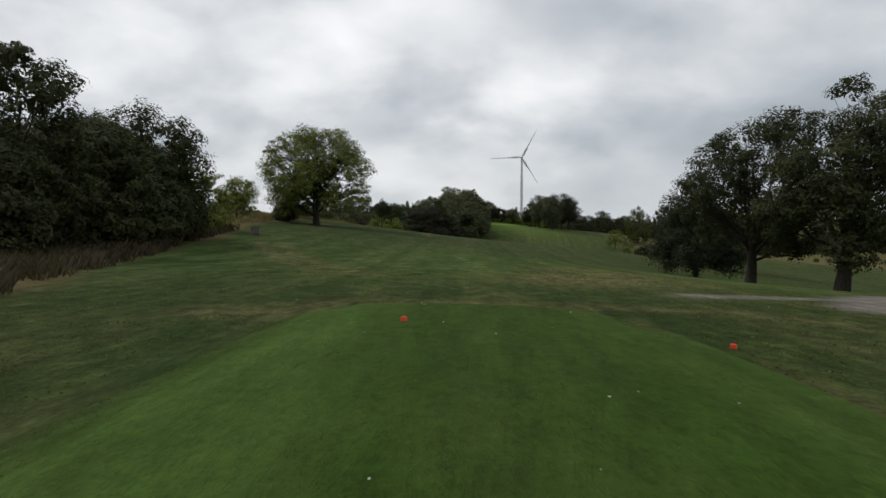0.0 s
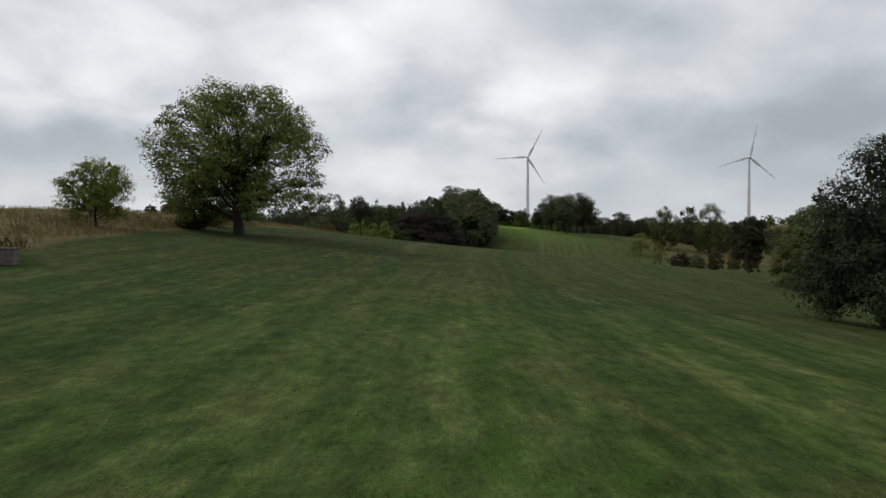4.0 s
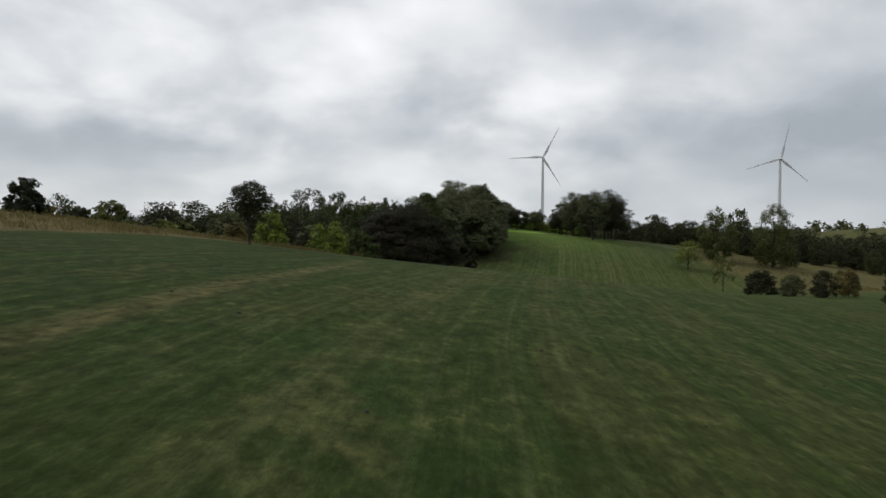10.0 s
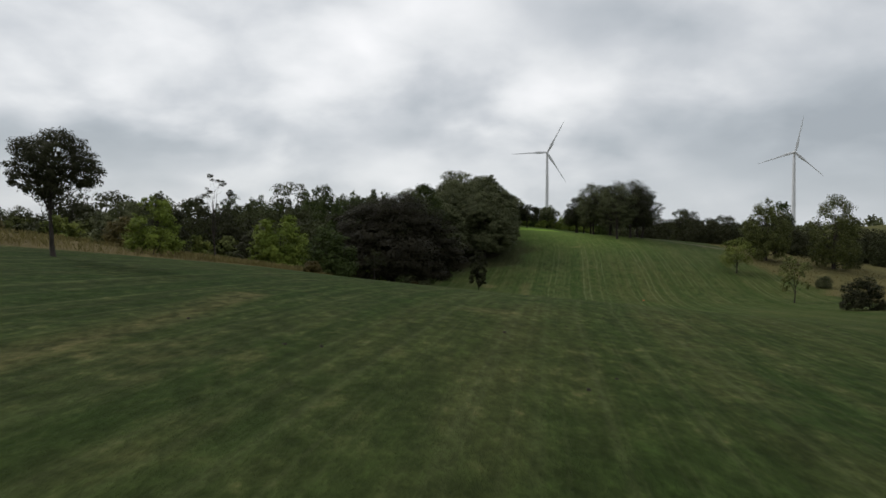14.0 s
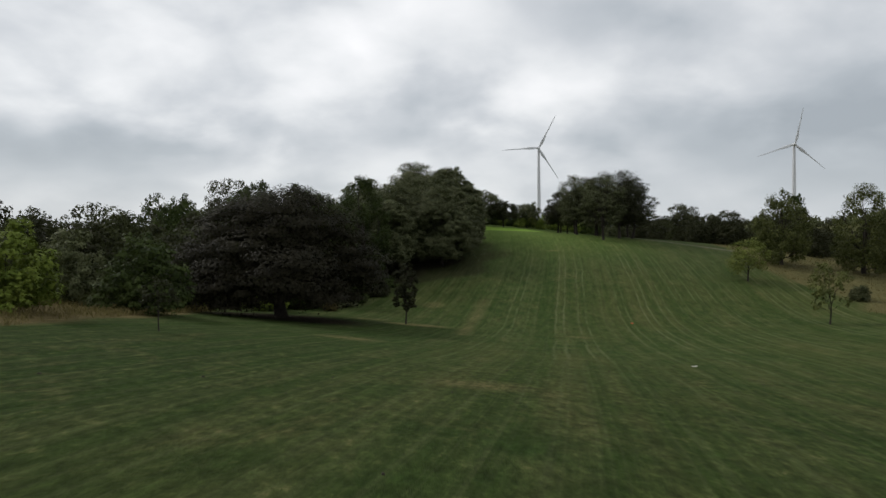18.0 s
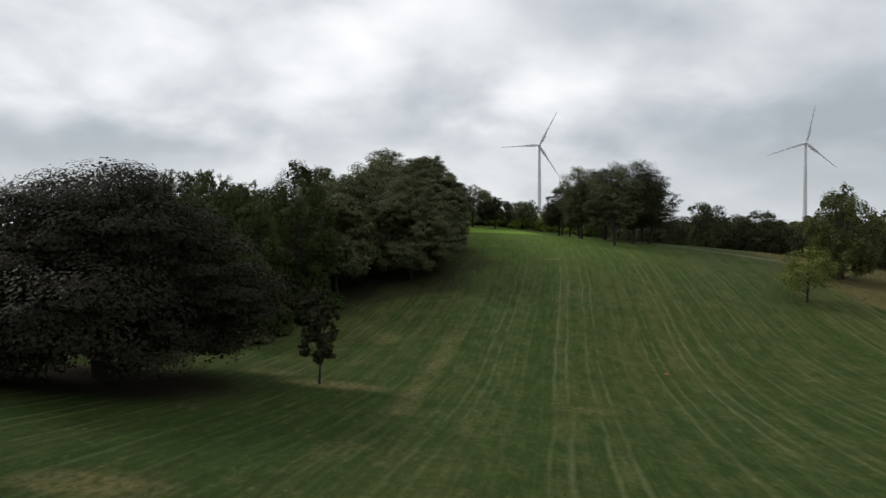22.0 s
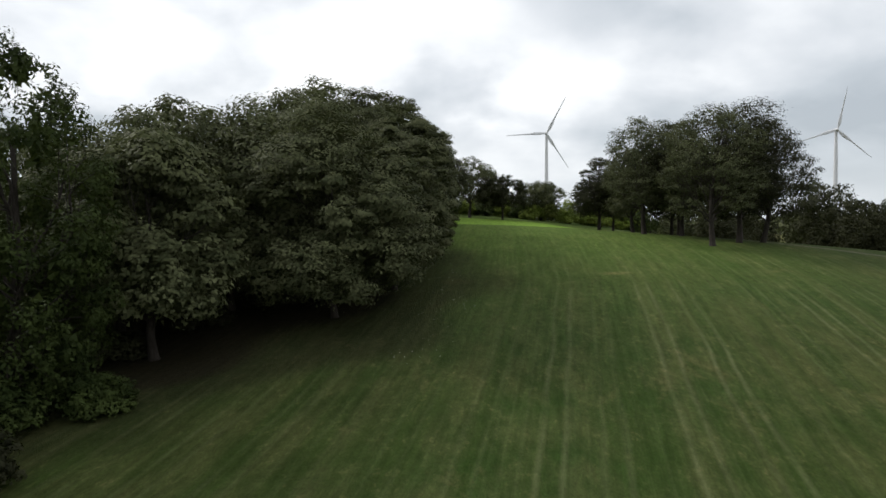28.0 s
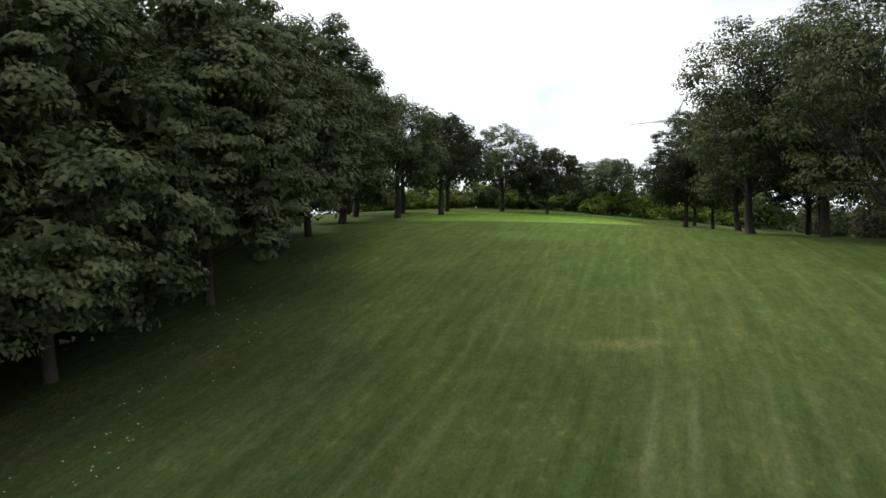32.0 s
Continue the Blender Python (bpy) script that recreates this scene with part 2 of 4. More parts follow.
    split = add("ShaderNodeSeparateXYZ")
    link(pos, split.inputs[0])
    drawn = add("ShaderNodeCombineXYZ")
    link(math_node(add, link, "MULTIPLY", lane_u_value, 1.9), drawn.inputs[0])
    link(math_node(add, link, "MULTIPLY", split.outputs[1], 0.16), drawn.inputs[1])
    patch = noise_node(add, link, drawn.outputs[0], 1.0, 4.0, 0.62)
    col = mix_node(add, link, 1.0, col, ramp_node(add, link, patch, [(0.34, 0.84), (0.66, 1.15)]), "MULTIPLY")
    return col, math_node(add, link, "ADD", fine, math_node(add, link, "MULTIPLY", tuft, 1.5))


MAT_GROUND = material("turf_ground", build_ground, 1.0, (0.8, 0.12), 0.04)


def leaf_material(name, dark, light, through_light=0.14):
    m = bpy.data.materials.new(name)
    m.use_nodes = True
    add, link = nodes_of(m.node_tree)
    geo = add("ShaderNodeNewGeometry")
    info = add("ShaderNodeObjectInfo")
    co = add("ShaderNodeTexCoord")
    clump = noise_node(add, link, co.outputs["Object"], 0.6, 4.0)
    v = math_node(add, link, "ADD", math_node(add, link, "MULTIPLY", geo.outputs["Random Per Island"], 0.20), math_node(add, link, "MULTIPLY", ramp_node(add, link, clump, [(0.35, 0.0), (0.65, 1.0)]), 0.80))
    col = mix_node(add, link, v, dark, light)
    tone = math_node(add, link, "ADD", math_node(add, link, "MULTIPLY", info.outputs["Random"], 0.30), 0.70)
    comb = add("ShaderNodeCombineXYZ")
    for i in range(3):
        link(tone, comb.inputs[i])
    col = mix_node(add, link, 1.0, col, comb.outputs[0], "MULTIPLY")
    p = add("ShaderNodeBsdfPrincipled", Roughness=0.6)
    p.inputs["Specular IOR Level"].default_value = 0.05
    link(col, p.inputs["Base Color"])
    t = add("ShaderNodeBsdfTranslucent")
    link(mix_node(add, link, 0.3, col, (0.12, 0.16, 0.02)), t.inputs[0])
    mx = add("ShaderNodeMixShader")
    mx.inputs[0].default_value = through_light
    link(p.outputs[0], mx.inputs[1])
    link(t.outputs[0], mx.inputs[2])
    link(mx.outputs[0], add("ShaderNodeOutputMaterial").inputs[0])
    return m


LEAF_OAK = leaf_material("oak_leaf", (0.0310, 0.0390, 0.0160), (0.1450, 0.1570, 0.0780), 0.17)
LEAF_WALNUT = leaf_material("walnut_leaf", (0.0520, 0.0740, 0.0170), (0.2050, 0.2300, 0.0580), 0.32)
LEAF_MAPLE = leaf_material("maple_leaf", (0.0160, 0.0270, 0.0080), (0.0700, 0.0940, 0.0270))
LEAF_DARK = leaf_material("dark_leaf", (0.0170, 0.0184, 0.0100), (0.0500, 0.0525, 0.0260))
LEAF_CEDAR = leaf_material("cedar_needle", (0.014, 0.022, 0.012), (0.038, 0.050, 0.026), 0.1)
LEAF_BRIGHT = leaf_material("bright_leaf", (0.085, 0.125, 0.020), (0.200, 0.250, 0.045))
LEAF_DUSK = leaf_material("dusky_oak_leaf", (0.0220, 0.0275, 0.0120), (0.0720, 0.0790, 0.0340))
LEAF_PURPLE = leaf_material("dark_purple_leaf", (0.0125, 0.0115, 0.0070), (0.0340, 0.0305, 0.0175), 0.08)
LEAF_OLIVE = leaf_material("olive_leaf", (0.046, 0.056, 0.016), (0.150, 0.165, 0.055))
LEAF_RUST = leaf_material("rusty_leaf", (0.060, 0.050, 0.018), (0.150, 0.120, 0.040))


def build_bark(add, link):
    co = add("ShaderNodeTexCoord").outputs["Object"]
    sc = add("ShaderNodeMapping")
    sc.inputs["Scale"].default_value = (9, 9, 1.6)
    link(co, sc.inputs[0])
    n = noise_node(add, link, sc.outputs[0], 1.0, 6.0, 0.65, 0.4)
    return ramp_node(add, link, n, [(0.3, (0.015, 0.0125, 0.010)), (0.7, (0.046, 0.039, 0.032))]), n


MAT_BARK = material("bark", build_bark, 0.95, (0.9, 0.05))


# ---- land ----
HILL_X, HILL_Y, HILL_STEP, HILL_WIDE, LOW = -110.0, -35.0, 45.0, 36.0, -8.0
HILLS = np.array((
    (2.6, 2.5, 2.9, 2.2, 0.5, -0.2, -0.4),
    (3.1, 0.7, 2.0, 2.9, 0.1, -0.8, -0.7),
    (3.4, 1.2, 2.0, 1.5, 0.2, -0.5, -1.1),
    (4.8, 2.7, 4.4, 0.2, -1.4, -0.7, -2.0),
    (2.7, 4.3, 2.5, 1.5, 1.1, -0.9, -1.9),
    (2.8, 6.5, 1.2, 2.2, 0.2, -1.9, -3.2),
    (1.6, 2.4, 2.6, -1.8, 0.6, 2.6, -1.9),
    (-0.2, -3.4, 1.2, -2.2, -2.4, -0.1, -2.4),
    (0.1, -1.1, -0.6, 0.4, 1.5, -1.5, -2.3),
    (-0.3, 1.0, 3.7, 3.8, 5.0, 3.1, -0.1),
    (1.4, 1.6, 3.6, 3.3, -0.9, 0.4, -1.0),
    (6.2, 3.5, 3.2, 7.1, 5.6, 0.3, -2.3),
))
SWELLS = ((18, 178, 30, 18, 0.5), (-20, 111, 11, 12, -0.5), (77, 298, 22, 40, -1.0))
HILL_CX = HILL_X + HILL_STEP * np.arange(7)
HILL_CY = HILL_Y + HILL_STEP * np.arange(12)


def smooth(a, b, v):
    s = np.clip((v - a) / (b - a), 0, 1)
    return s * s * (3 - 2 * s)


def ground_z(x, y):
    """Height of the land: soft hills on a wide lattice, the tee's platform and far ridges."""
    x, y = np.asarray(x, float), np.asarray(y, float)
    gx = np.exp(-((x[..., None] - HILL_CX) ** 2) / (2 * HILL_WIDE ** 2))
    gy = np.exp(-((y[..., None] - HILL_CY) ** 2) / (2 * HILL_WIDE ** 2))
    z = LOW + np.einsum("...i,...j,ji->...", gx, gy, HILLS)
    z = z + 0.02 - 0.34 * (1 - tee_mask(x, y)) * np.exp(-(((x - 0.8) / 10) ** 2 + ((y - 5) / 18) ** 2))
    far = np.hypot(x - 30, y - 200)
    roll = 3.0 * np.sin(x * 0.011 + 1.3) * np.sin(y * 0.009) + 6.0
    z = z + smooth(330, 900, far) * roll
    z = z + 19.0 * np.exp(-(((x - 360) / 170) ** 2 + ((y - 600) / 110) ** 2))
    z = z + 9.0 * np.exp(-(((x + 60) / 160) ** 2 + ((y - 620) / 110) ** 2))
    for nx, ny, wx, wy, up in SWELLS:
        z = z + up * np.exp(-(((x - nx) / wx) ** 2 + ((y - ny) / wy) ** 2))
    return z + smooth(700, 1300, far) * 14.0


def box_mask(x, y, cx, cy, hx, hy, turn, soft):
    c, s = math.cos(radians(turn)), math.sin(radians(turn))
    u, v = (x - cx) * c + (y - cy) * s, -(x - cx) * s + (y - cy) * c
    q = ((np.abs(u) / hx) ** 4 + (np.abs(v) / hy) ** 4) ** 0.25
    return 1 - smooth(1 - soft, 1 + soft, q)


def tee_mask(x, y):
    return box_mask(x, y, 0.45, 3.0, 3.65, 13.3, 0, 0.08)


def centre_x(y):
    """The mown hole's centre line."""
    return np.interp(y, (0, 60, 120, 170, 230, 290, 340, 400, 460), (1.5, 3, 6, 11, 22, 29, 36, 40, 40))


def near_line(x, y, pts):
    """Distance to a chain of points."""
    d = np.full(np.broadcast(x, y).shape, 1e9)
    for (ax, ay), (bx, by) in zip(pts, pts[1:]):
        t = np.clip(((x - ax) * (bx - ax) + (y - ay) * (by - ay)) / ((bx - ax) ** 2 + (by - ay) ** 2), 0, 1)
        d = np.minimum(d, np.hypot(x - ax - t * (bx - ax), y - ay - t * (by - ay)))
    return d


def meadow_edge(y):
    """West of this line the grass is left to grow."""
    return np.interp(y, (0, 16, 28, 55, 76, 95, 112, 133, 172, 180, 198, 215, 235, 262, 290), (-9, -10.5, -14, -20.5, -22.5, -24, -27, -23, -20, -13, -9, -9.5, -12, -16, -30))


DRY_SPOTS = ((40.4, 343, 2.4, 1.1, 0.8), (9, 36, 6, 16, 0.8), (6.6, 231.0, 4, 2.4, 0.65), (18, 203, 4, 3, 0.6), (10.5, 264.5, 6.5, 2.2, 0.75), (3.5, 268, 5, 3, 0.5), (12.0, 291, 3.0, 5, 0.45), (6.5, 32, 5.5, 10, 0.9), (23.5, 341, 2.5, 1.6, 0.5), (40.7, 305.5, 1.8, 0.7, 0.9), (5.2, 133.3, 0.9, 2.2, 0.45), (7.8, 164.5, 2.2, 1.6, 0.4), (33, 261, 3, 2, 0.5))
WHEEL_TRACKS = (((-15.9, 60.6), (-14.0, 54.2), (-8.0, 36.5), (-5.5, 30.6), (-4.0, 27.6)), ((-14.2, 61.7), (-11.1, 50.7), (-6.7, 37.0), (-4.2, 30.9), (-2.1, 27.2)))


def masks(x, y):
    wob = 1.2 * np.sin(x * 0.31 + y * 0.17) + 0.8 * np.sin(y * 0.43 - x * 0.11)
    west = 1 - smooth(-1.0, 1.0, x - meadow_edge(y) + wob * 0.5)
    west = west * (1 - smooth(285, 305, y))
    east = smooth(0, 5, x - np.interp(y, (230, 262, 300, 340, 380, 420), (112, 82, 88, 84, 90, 110)) + wob) * smooth(225, 250, y) * (1 - smooth(395, 440, y))
    gravel = 1 - smooth(2.2, 3.4, near_line(x, y, ((13.4, 19.2), (15.5, 22.8), (21, 27), (40, 38))) + 0.3 * wob)
    gravel = np.maximum(gravel, 0.8 * (1 - smooth(0.5, 1.5, near_line(x, y, ((8.2, 22.0), (13, 22.6))) + 0.2 * wob)))
    gravel = np.maximum(gravel, 0.45 - 0.45 * smooth(0.4, 1.2, near_line(x, y, ((58, 392), (60.5, 384), (64.5, 375), (69.5, 367.5), (78, 358), (90, 350))) + 0.1 * wob))
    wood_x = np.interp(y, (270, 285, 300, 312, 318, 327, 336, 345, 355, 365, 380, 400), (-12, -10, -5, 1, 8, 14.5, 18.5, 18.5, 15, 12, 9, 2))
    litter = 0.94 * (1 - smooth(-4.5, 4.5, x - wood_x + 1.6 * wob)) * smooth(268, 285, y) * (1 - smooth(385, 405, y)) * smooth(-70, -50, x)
    # weaker band past the litter: the wood's shade painted on its grass margin
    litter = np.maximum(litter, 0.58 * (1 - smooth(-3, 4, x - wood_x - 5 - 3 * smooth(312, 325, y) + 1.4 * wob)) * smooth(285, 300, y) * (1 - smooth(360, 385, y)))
    # same dark floor colour in an oval below the spreading tree's crown
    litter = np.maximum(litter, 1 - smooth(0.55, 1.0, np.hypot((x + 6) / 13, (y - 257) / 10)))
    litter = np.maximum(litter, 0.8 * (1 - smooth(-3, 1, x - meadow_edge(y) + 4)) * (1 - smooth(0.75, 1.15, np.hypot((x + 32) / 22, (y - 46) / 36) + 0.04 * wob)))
    green = box_mask(x, y, 30, 404, 15, 13.5, 8, 0.14)
    green = np.maximum(green, 0.29 * box_mask(x, y, 33, 390, 26, 42, 4, 0.7))
    dry = 0.6 * (1 - smooth(0.3, 1.0, near_line(x, y, ((-2.1, 104), (-2.7, 115), (-2.8, 127), (-2, 140), (-1.8, 154), (-2.1, 161))) / 0.9))
    dry = np.maximum(dry, 0.45 * (1 - smooth(0.0, 1.0, (near_line(x, y, ((17.5, 255), (18.3, 270), (19.9, 285), (21.5, 298))) + 0.2 * wob) / 1.6)))
    for cx, cy, rx, ry, amount in DRY_SPOTS:
        dry = np.maximum(dry, amount * (1 - smooth(0.25, 1.0, np.hypot((x - cx) / rx, (y - cy) / ry) + 0.12 * wob)))
    for chain in WHEEL_TRACKS:
        dry = np.maximum(dry, 0.7 * (1 - smooth(0.2, 1.0, near_line(x, y, chain) / 0.8)))
    dry = np.maximum(dry, 0.52 * (1 - smooth(0.2, 1.0, near_line(x, y, ((-4.5, 14.5), (-1.5, 17.0), (3, 17.8), (7, 16.8), (9.5, 13.5), (8.5, 8))) / (1.3 + 0.4 * wob))))
    dry = np.maximum(dry, 0.7 * smooth(0.75, 1.0, tee_mask(x - 0.6, y - 0.9)) * (1 - smooth(0.85, 1.0, tee_mask(x, y))))
    far = smooth(120, 170, x) * smooth(330, 420, y) * 0.4
    lush = smooth(16, 40, y) * (1 - smooth(48, 88, y)) * (1 - west)
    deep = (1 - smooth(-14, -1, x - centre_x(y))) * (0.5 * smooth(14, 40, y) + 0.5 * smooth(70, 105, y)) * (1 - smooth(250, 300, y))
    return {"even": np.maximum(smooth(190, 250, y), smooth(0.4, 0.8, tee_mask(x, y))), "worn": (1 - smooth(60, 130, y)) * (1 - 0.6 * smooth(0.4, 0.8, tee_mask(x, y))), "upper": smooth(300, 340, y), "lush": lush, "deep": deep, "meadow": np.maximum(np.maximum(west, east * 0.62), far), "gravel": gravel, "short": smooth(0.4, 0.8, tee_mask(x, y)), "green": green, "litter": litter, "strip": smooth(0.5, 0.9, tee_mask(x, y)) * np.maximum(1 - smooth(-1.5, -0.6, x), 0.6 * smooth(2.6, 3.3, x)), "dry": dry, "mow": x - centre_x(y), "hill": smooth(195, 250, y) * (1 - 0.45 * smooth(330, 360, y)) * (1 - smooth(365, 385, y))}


def grid_axis(fine_from, fine_to, step, far_from, far_to):
    mid = np.arange(fine_from, fine_to + step / 2, step)
    out, d = [fine_to], step
    while out[-1] < far_to:
        d *= 1.25
        out.append(out[-1] + d)
    low, d = [fine_from], step
    while low[-1] > far_from:
        d *= 1.25
        low.append(low[-1] - d)
    return np.concatenate([low[:0:-1], mid, out[1:]])


def mesh_from(name, verts, quads, mat, smooth_shade=False):
    """A mesh from arrays of vertices and of four-cornered faces."""
    me = bpy.data.meshes.new(name)
    verts, quads = np.asarray(verts, np.float32), np.asarray(quads, np.int32)
    me.vertices.add(len(verts))
    me.vertices.foreach_set("co", verts.ravel())
    n = quads.shape[1]
    me.loops.add(quads.size)
    me.loops.foreach_set("vertex_index", quads.ravel())
    me.polygons.add(len(quads))
    me.polygons.foreach_set("loop_start", np.arange(0, quads.size, n, dtype=np.int32))
    if smooth_shade:
        me.polygons.foreach_set("use_smooth", np.ones(len(quads), bool))
    me.materials.append(mat)
    me.update(calc_edges=True)
    return me


gx = grid_axis(-62, 98, 0.7, -3200, 3200)
gy = grid_axis(-8, 440, 1.0, -3000, 3600)
gy = np.unique(np.concatenate([gy, np.arange(-8, 88, 0.5)]))
GX, GY = np.meshgrid(gx, gy)
GZ = ground_z(GX, GY)
idx = np.arange(GX.size).reshape(GX.shape)
ground_mesh = mesh_from("ground", np.stack([GX, GY, GZ], -1).reshape(-1, 3), np.stack([idx[:-1, :-1], idx[:-1, 1:], idx[1:, 1:], idx[1:, :-1]], -1).reshape(-1, 4), MAT_GROUND, True)
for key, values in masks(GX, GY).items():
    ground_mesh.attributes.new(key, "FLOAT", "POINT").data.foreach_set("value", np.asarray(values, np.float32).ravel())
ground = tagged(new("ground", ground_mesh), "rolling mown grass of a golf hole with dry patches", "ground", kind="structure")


# ---- trees ----
def tube(points, radii, sides=7):
    """Rings round a chain of points, joined by quads."""
    p, r = np.asarray(points, float), np.asarray(radii, float)
    d = np.gradient(p, axis=0)
    d /= np.linalg.norm(d, axis=1)[:, None] + 1e-9
    ref = np.where(np.abs(d[:, 2:3]) > 0.9, (1.0, 0, 0), (0, 0, 1.0))
    a = np.cross(d, ref)
    a /= np.linalg.norm(a, axis=1)[:, None] + 1e-9
    b = np.cross(d, a)
    th = np.arange(sides) * 2 * np.pi / sides
    ring = p[:, None] + r[:, None, None] * (np.cos(th)[None, :, None] * a[:, None] + np.sin(th)[None, :, None] * b[:, None])
    i = np.arange(len(p) * sides).reshape(len(p), sides)
    nx = np.roll(i, -1, 1)
    return ring.reshape(-1, 3), np.stack([i[:-1], nx[:-1], nx[1:], i[1:]], -1).reshape(-1, 4)


def join(pieces):
    vs, qs, n = [], [], 0
    for v, q in pieces:
        vs.append(v)
        qs.append(q + n)
        n += len(v)
    return np.concatenate(vs), np.concatenate(qs)


PROFILE = {
    "oak": lambda s: np.sqrt(np.clip(1 - ((s - 0.45) / 0.58) ** 2, 0.03, 1)),
    "dome": lambda s: np.sqrt(np.clip(1 - s ** 2.1, 0.02, 1)) * (0.86 + 0.14 * np.minimum(s * 5, 1)),
    "maple": lambda s: np.clip(1.15 * np.sin(np.pi * np.clip(0.18 + 0.74 * s, 0, 1)) ** 0.8, 0.1, 1),
    "cone": lambda s: np.clip(1 - s, 0.03, 1) ** 0.75,
    "cedar": lambda s: np.clip(1 - s ** 1.3, 0.03, 1) ** 0.8,
    "bush": lambda s: np.sqrt(np.clip(1 - (s * 0.98) ** 2, 0.05, 1)),
}


def leaves(rng, centres, radii, squash, per, size, upright=0.0, core=None, wild=0.38, lift=0.0):
    """Many small pointed leaf blades round clump centres, facing away from the clump and from the core of its crown."""
    k = len(centres)
    n = k * per
    c, r = np.repeat(centres, per, 0), np.repeat(radii, per)
    d = rng.normal(size=(n, 3))
    d /= np.linalg.norm(d, axis=1)[:, None]
    d[:, 2] = np.where(rng.random(n) < lift, np.abs(d[:, 2]), d[:, 2])
    reach = 0.25 + 0.82 * rng.random(n) ** 0.55
    p = c + d * (r * reach)[:, None] * np.array((1, 1, squash))
    nrm = d * 0.55 + rng.normal(size=(n, 3)) * wild + (0, 0, 0.42)
    if core is not None:
        out = p - np.repeat(core, per, 0)
        nrm += 0.6 * out / (np.linalg.norm(out, axis=1)[:, None] + 1e-6)
    nrm /= np.linalg.norm(nrm, axis=1)[:, None]
    u = rng.normal(size=(n, 3)) + (0, 0, upright)
    u -= nrm * (u * nrm).sum(1)[:, None]
    u /= np.linalg.norm(u, axis=1)[:, None]
    v = np.cross(nrm, u)
    s = size * (0.6 + 0.8 * rng.random(n))[:, None]
    blade = np.stack([p - u * s * 0.5 - v * s * 0.38, p - u * s * 0.5 + v * s * 0.38, p + u * s * 0.62], 1)
    return blade.reshape(-1, 3), np.arange(n * 3).reshape(-1, 3)


def twigs(points, radii, sides=4):
    """Many thin tapered branches at once: points (n, m, 3), radii (n, m)."""
    n, m = points.shape[:2]
    d = points[:, -1] - points[:, 0]
    d /= np.linalg.norm(d, axis=1)[:, None] + 1e-9
    ref = np.where(np.abs(d[:, 2:3]) > 0.9, (1.0, 0, 0), (0, 0, 1.0))
    a = np.cross(d, ref)
    a /= np.linalg.norm(a, axis=1)[:, None] + 1e-9
    b = np.cross(d, a)
    th = np.arange(sides) * 2 * np.pi / sides
    off = np.cos(th)[None, :, None] * a[:, None] + np.sin(th)[None, :, None] * b[:, None]
    ring = points[:, :, None] + radii[:, :, None, None] * off[:, None]
    i = np.arange(n * m * sides).reshape(n, m, sides)
    nx = np.roll(i, -1, 2)
    return ring.reshape(-1, 3), np.stack([i[:, :-1], nx[:, :-1], nx[:, 1:], i[:, 1:]], -1).reshape(-1, 4)


def crown_lobes(rng, prof, lo, high, rad, lobes, size, squash, gaps, stretch, mid_at):
    """Rounded lobes spread evenly over a crown's outline, a few more inside it."""
    tall = high - lo
    g = np.linspace(0, 1, 90)
    cx, cz = np.append(prof(g) * rad, 0.0), np.append(g * tall, tall) - mid_at * tall
    ang, far = np.arctan2(cz, cx), np.hypot(cx, cz)
    order = np.argsort(ang)
    inner = max(lobes // 6, 2)
    outer = lobes - inner
    k = np.arange(outer) + rng.uniform(-0.3, 0.3, outer)
    # as many lobes on each part of the outline as its surface wants
    steps = np.hypot(np.diff(cx), np.diff(cz)) * ((cx[1:] + cx[:-1]) / 2 + 0.04 * rad)
    share = np.append(0, np.cumsum(steps)) / steps.sum()
    el = np.interp(np.clip((k + 0.5) / outer, 0, 1), share, ang)
    az = k * 2.39996 + rng.uniform(0, 6.28)
    lr = size * (0.72 + 0.6 * rng.random(outer))
    reach = np.maximum(np.interp(el, ang[order], far[order]) - lr * 0.95 * (np.cos(el) ** 2 + squash * np.sin(el) ** 2), 0.05) * rng.uniform(0.88, 1.03, outer)
    c = np.stack([np.cos(el) * np.cos(az) * reach, np.cos(el) * np.sin(az) * reach * stretch, np.sin(el) * reach], -1)
    keep = rng.random(outer) > gaps
    c, lr = c[keep], lr[keep]
    ci = c[rng.integers(0, len(c), inner)] * rng.uniform(0.2, 0.6, (inner, 1))
    c, lr = np.concatenate([c, ci]), np.concatenate([lr, size * rng.uniform(0.8, 1.2, inner)])
    c[:, 2] = np.maximum(c[:, 2] + mid_at * tall, lr * squash * 0.75) + lo
    return c, lr


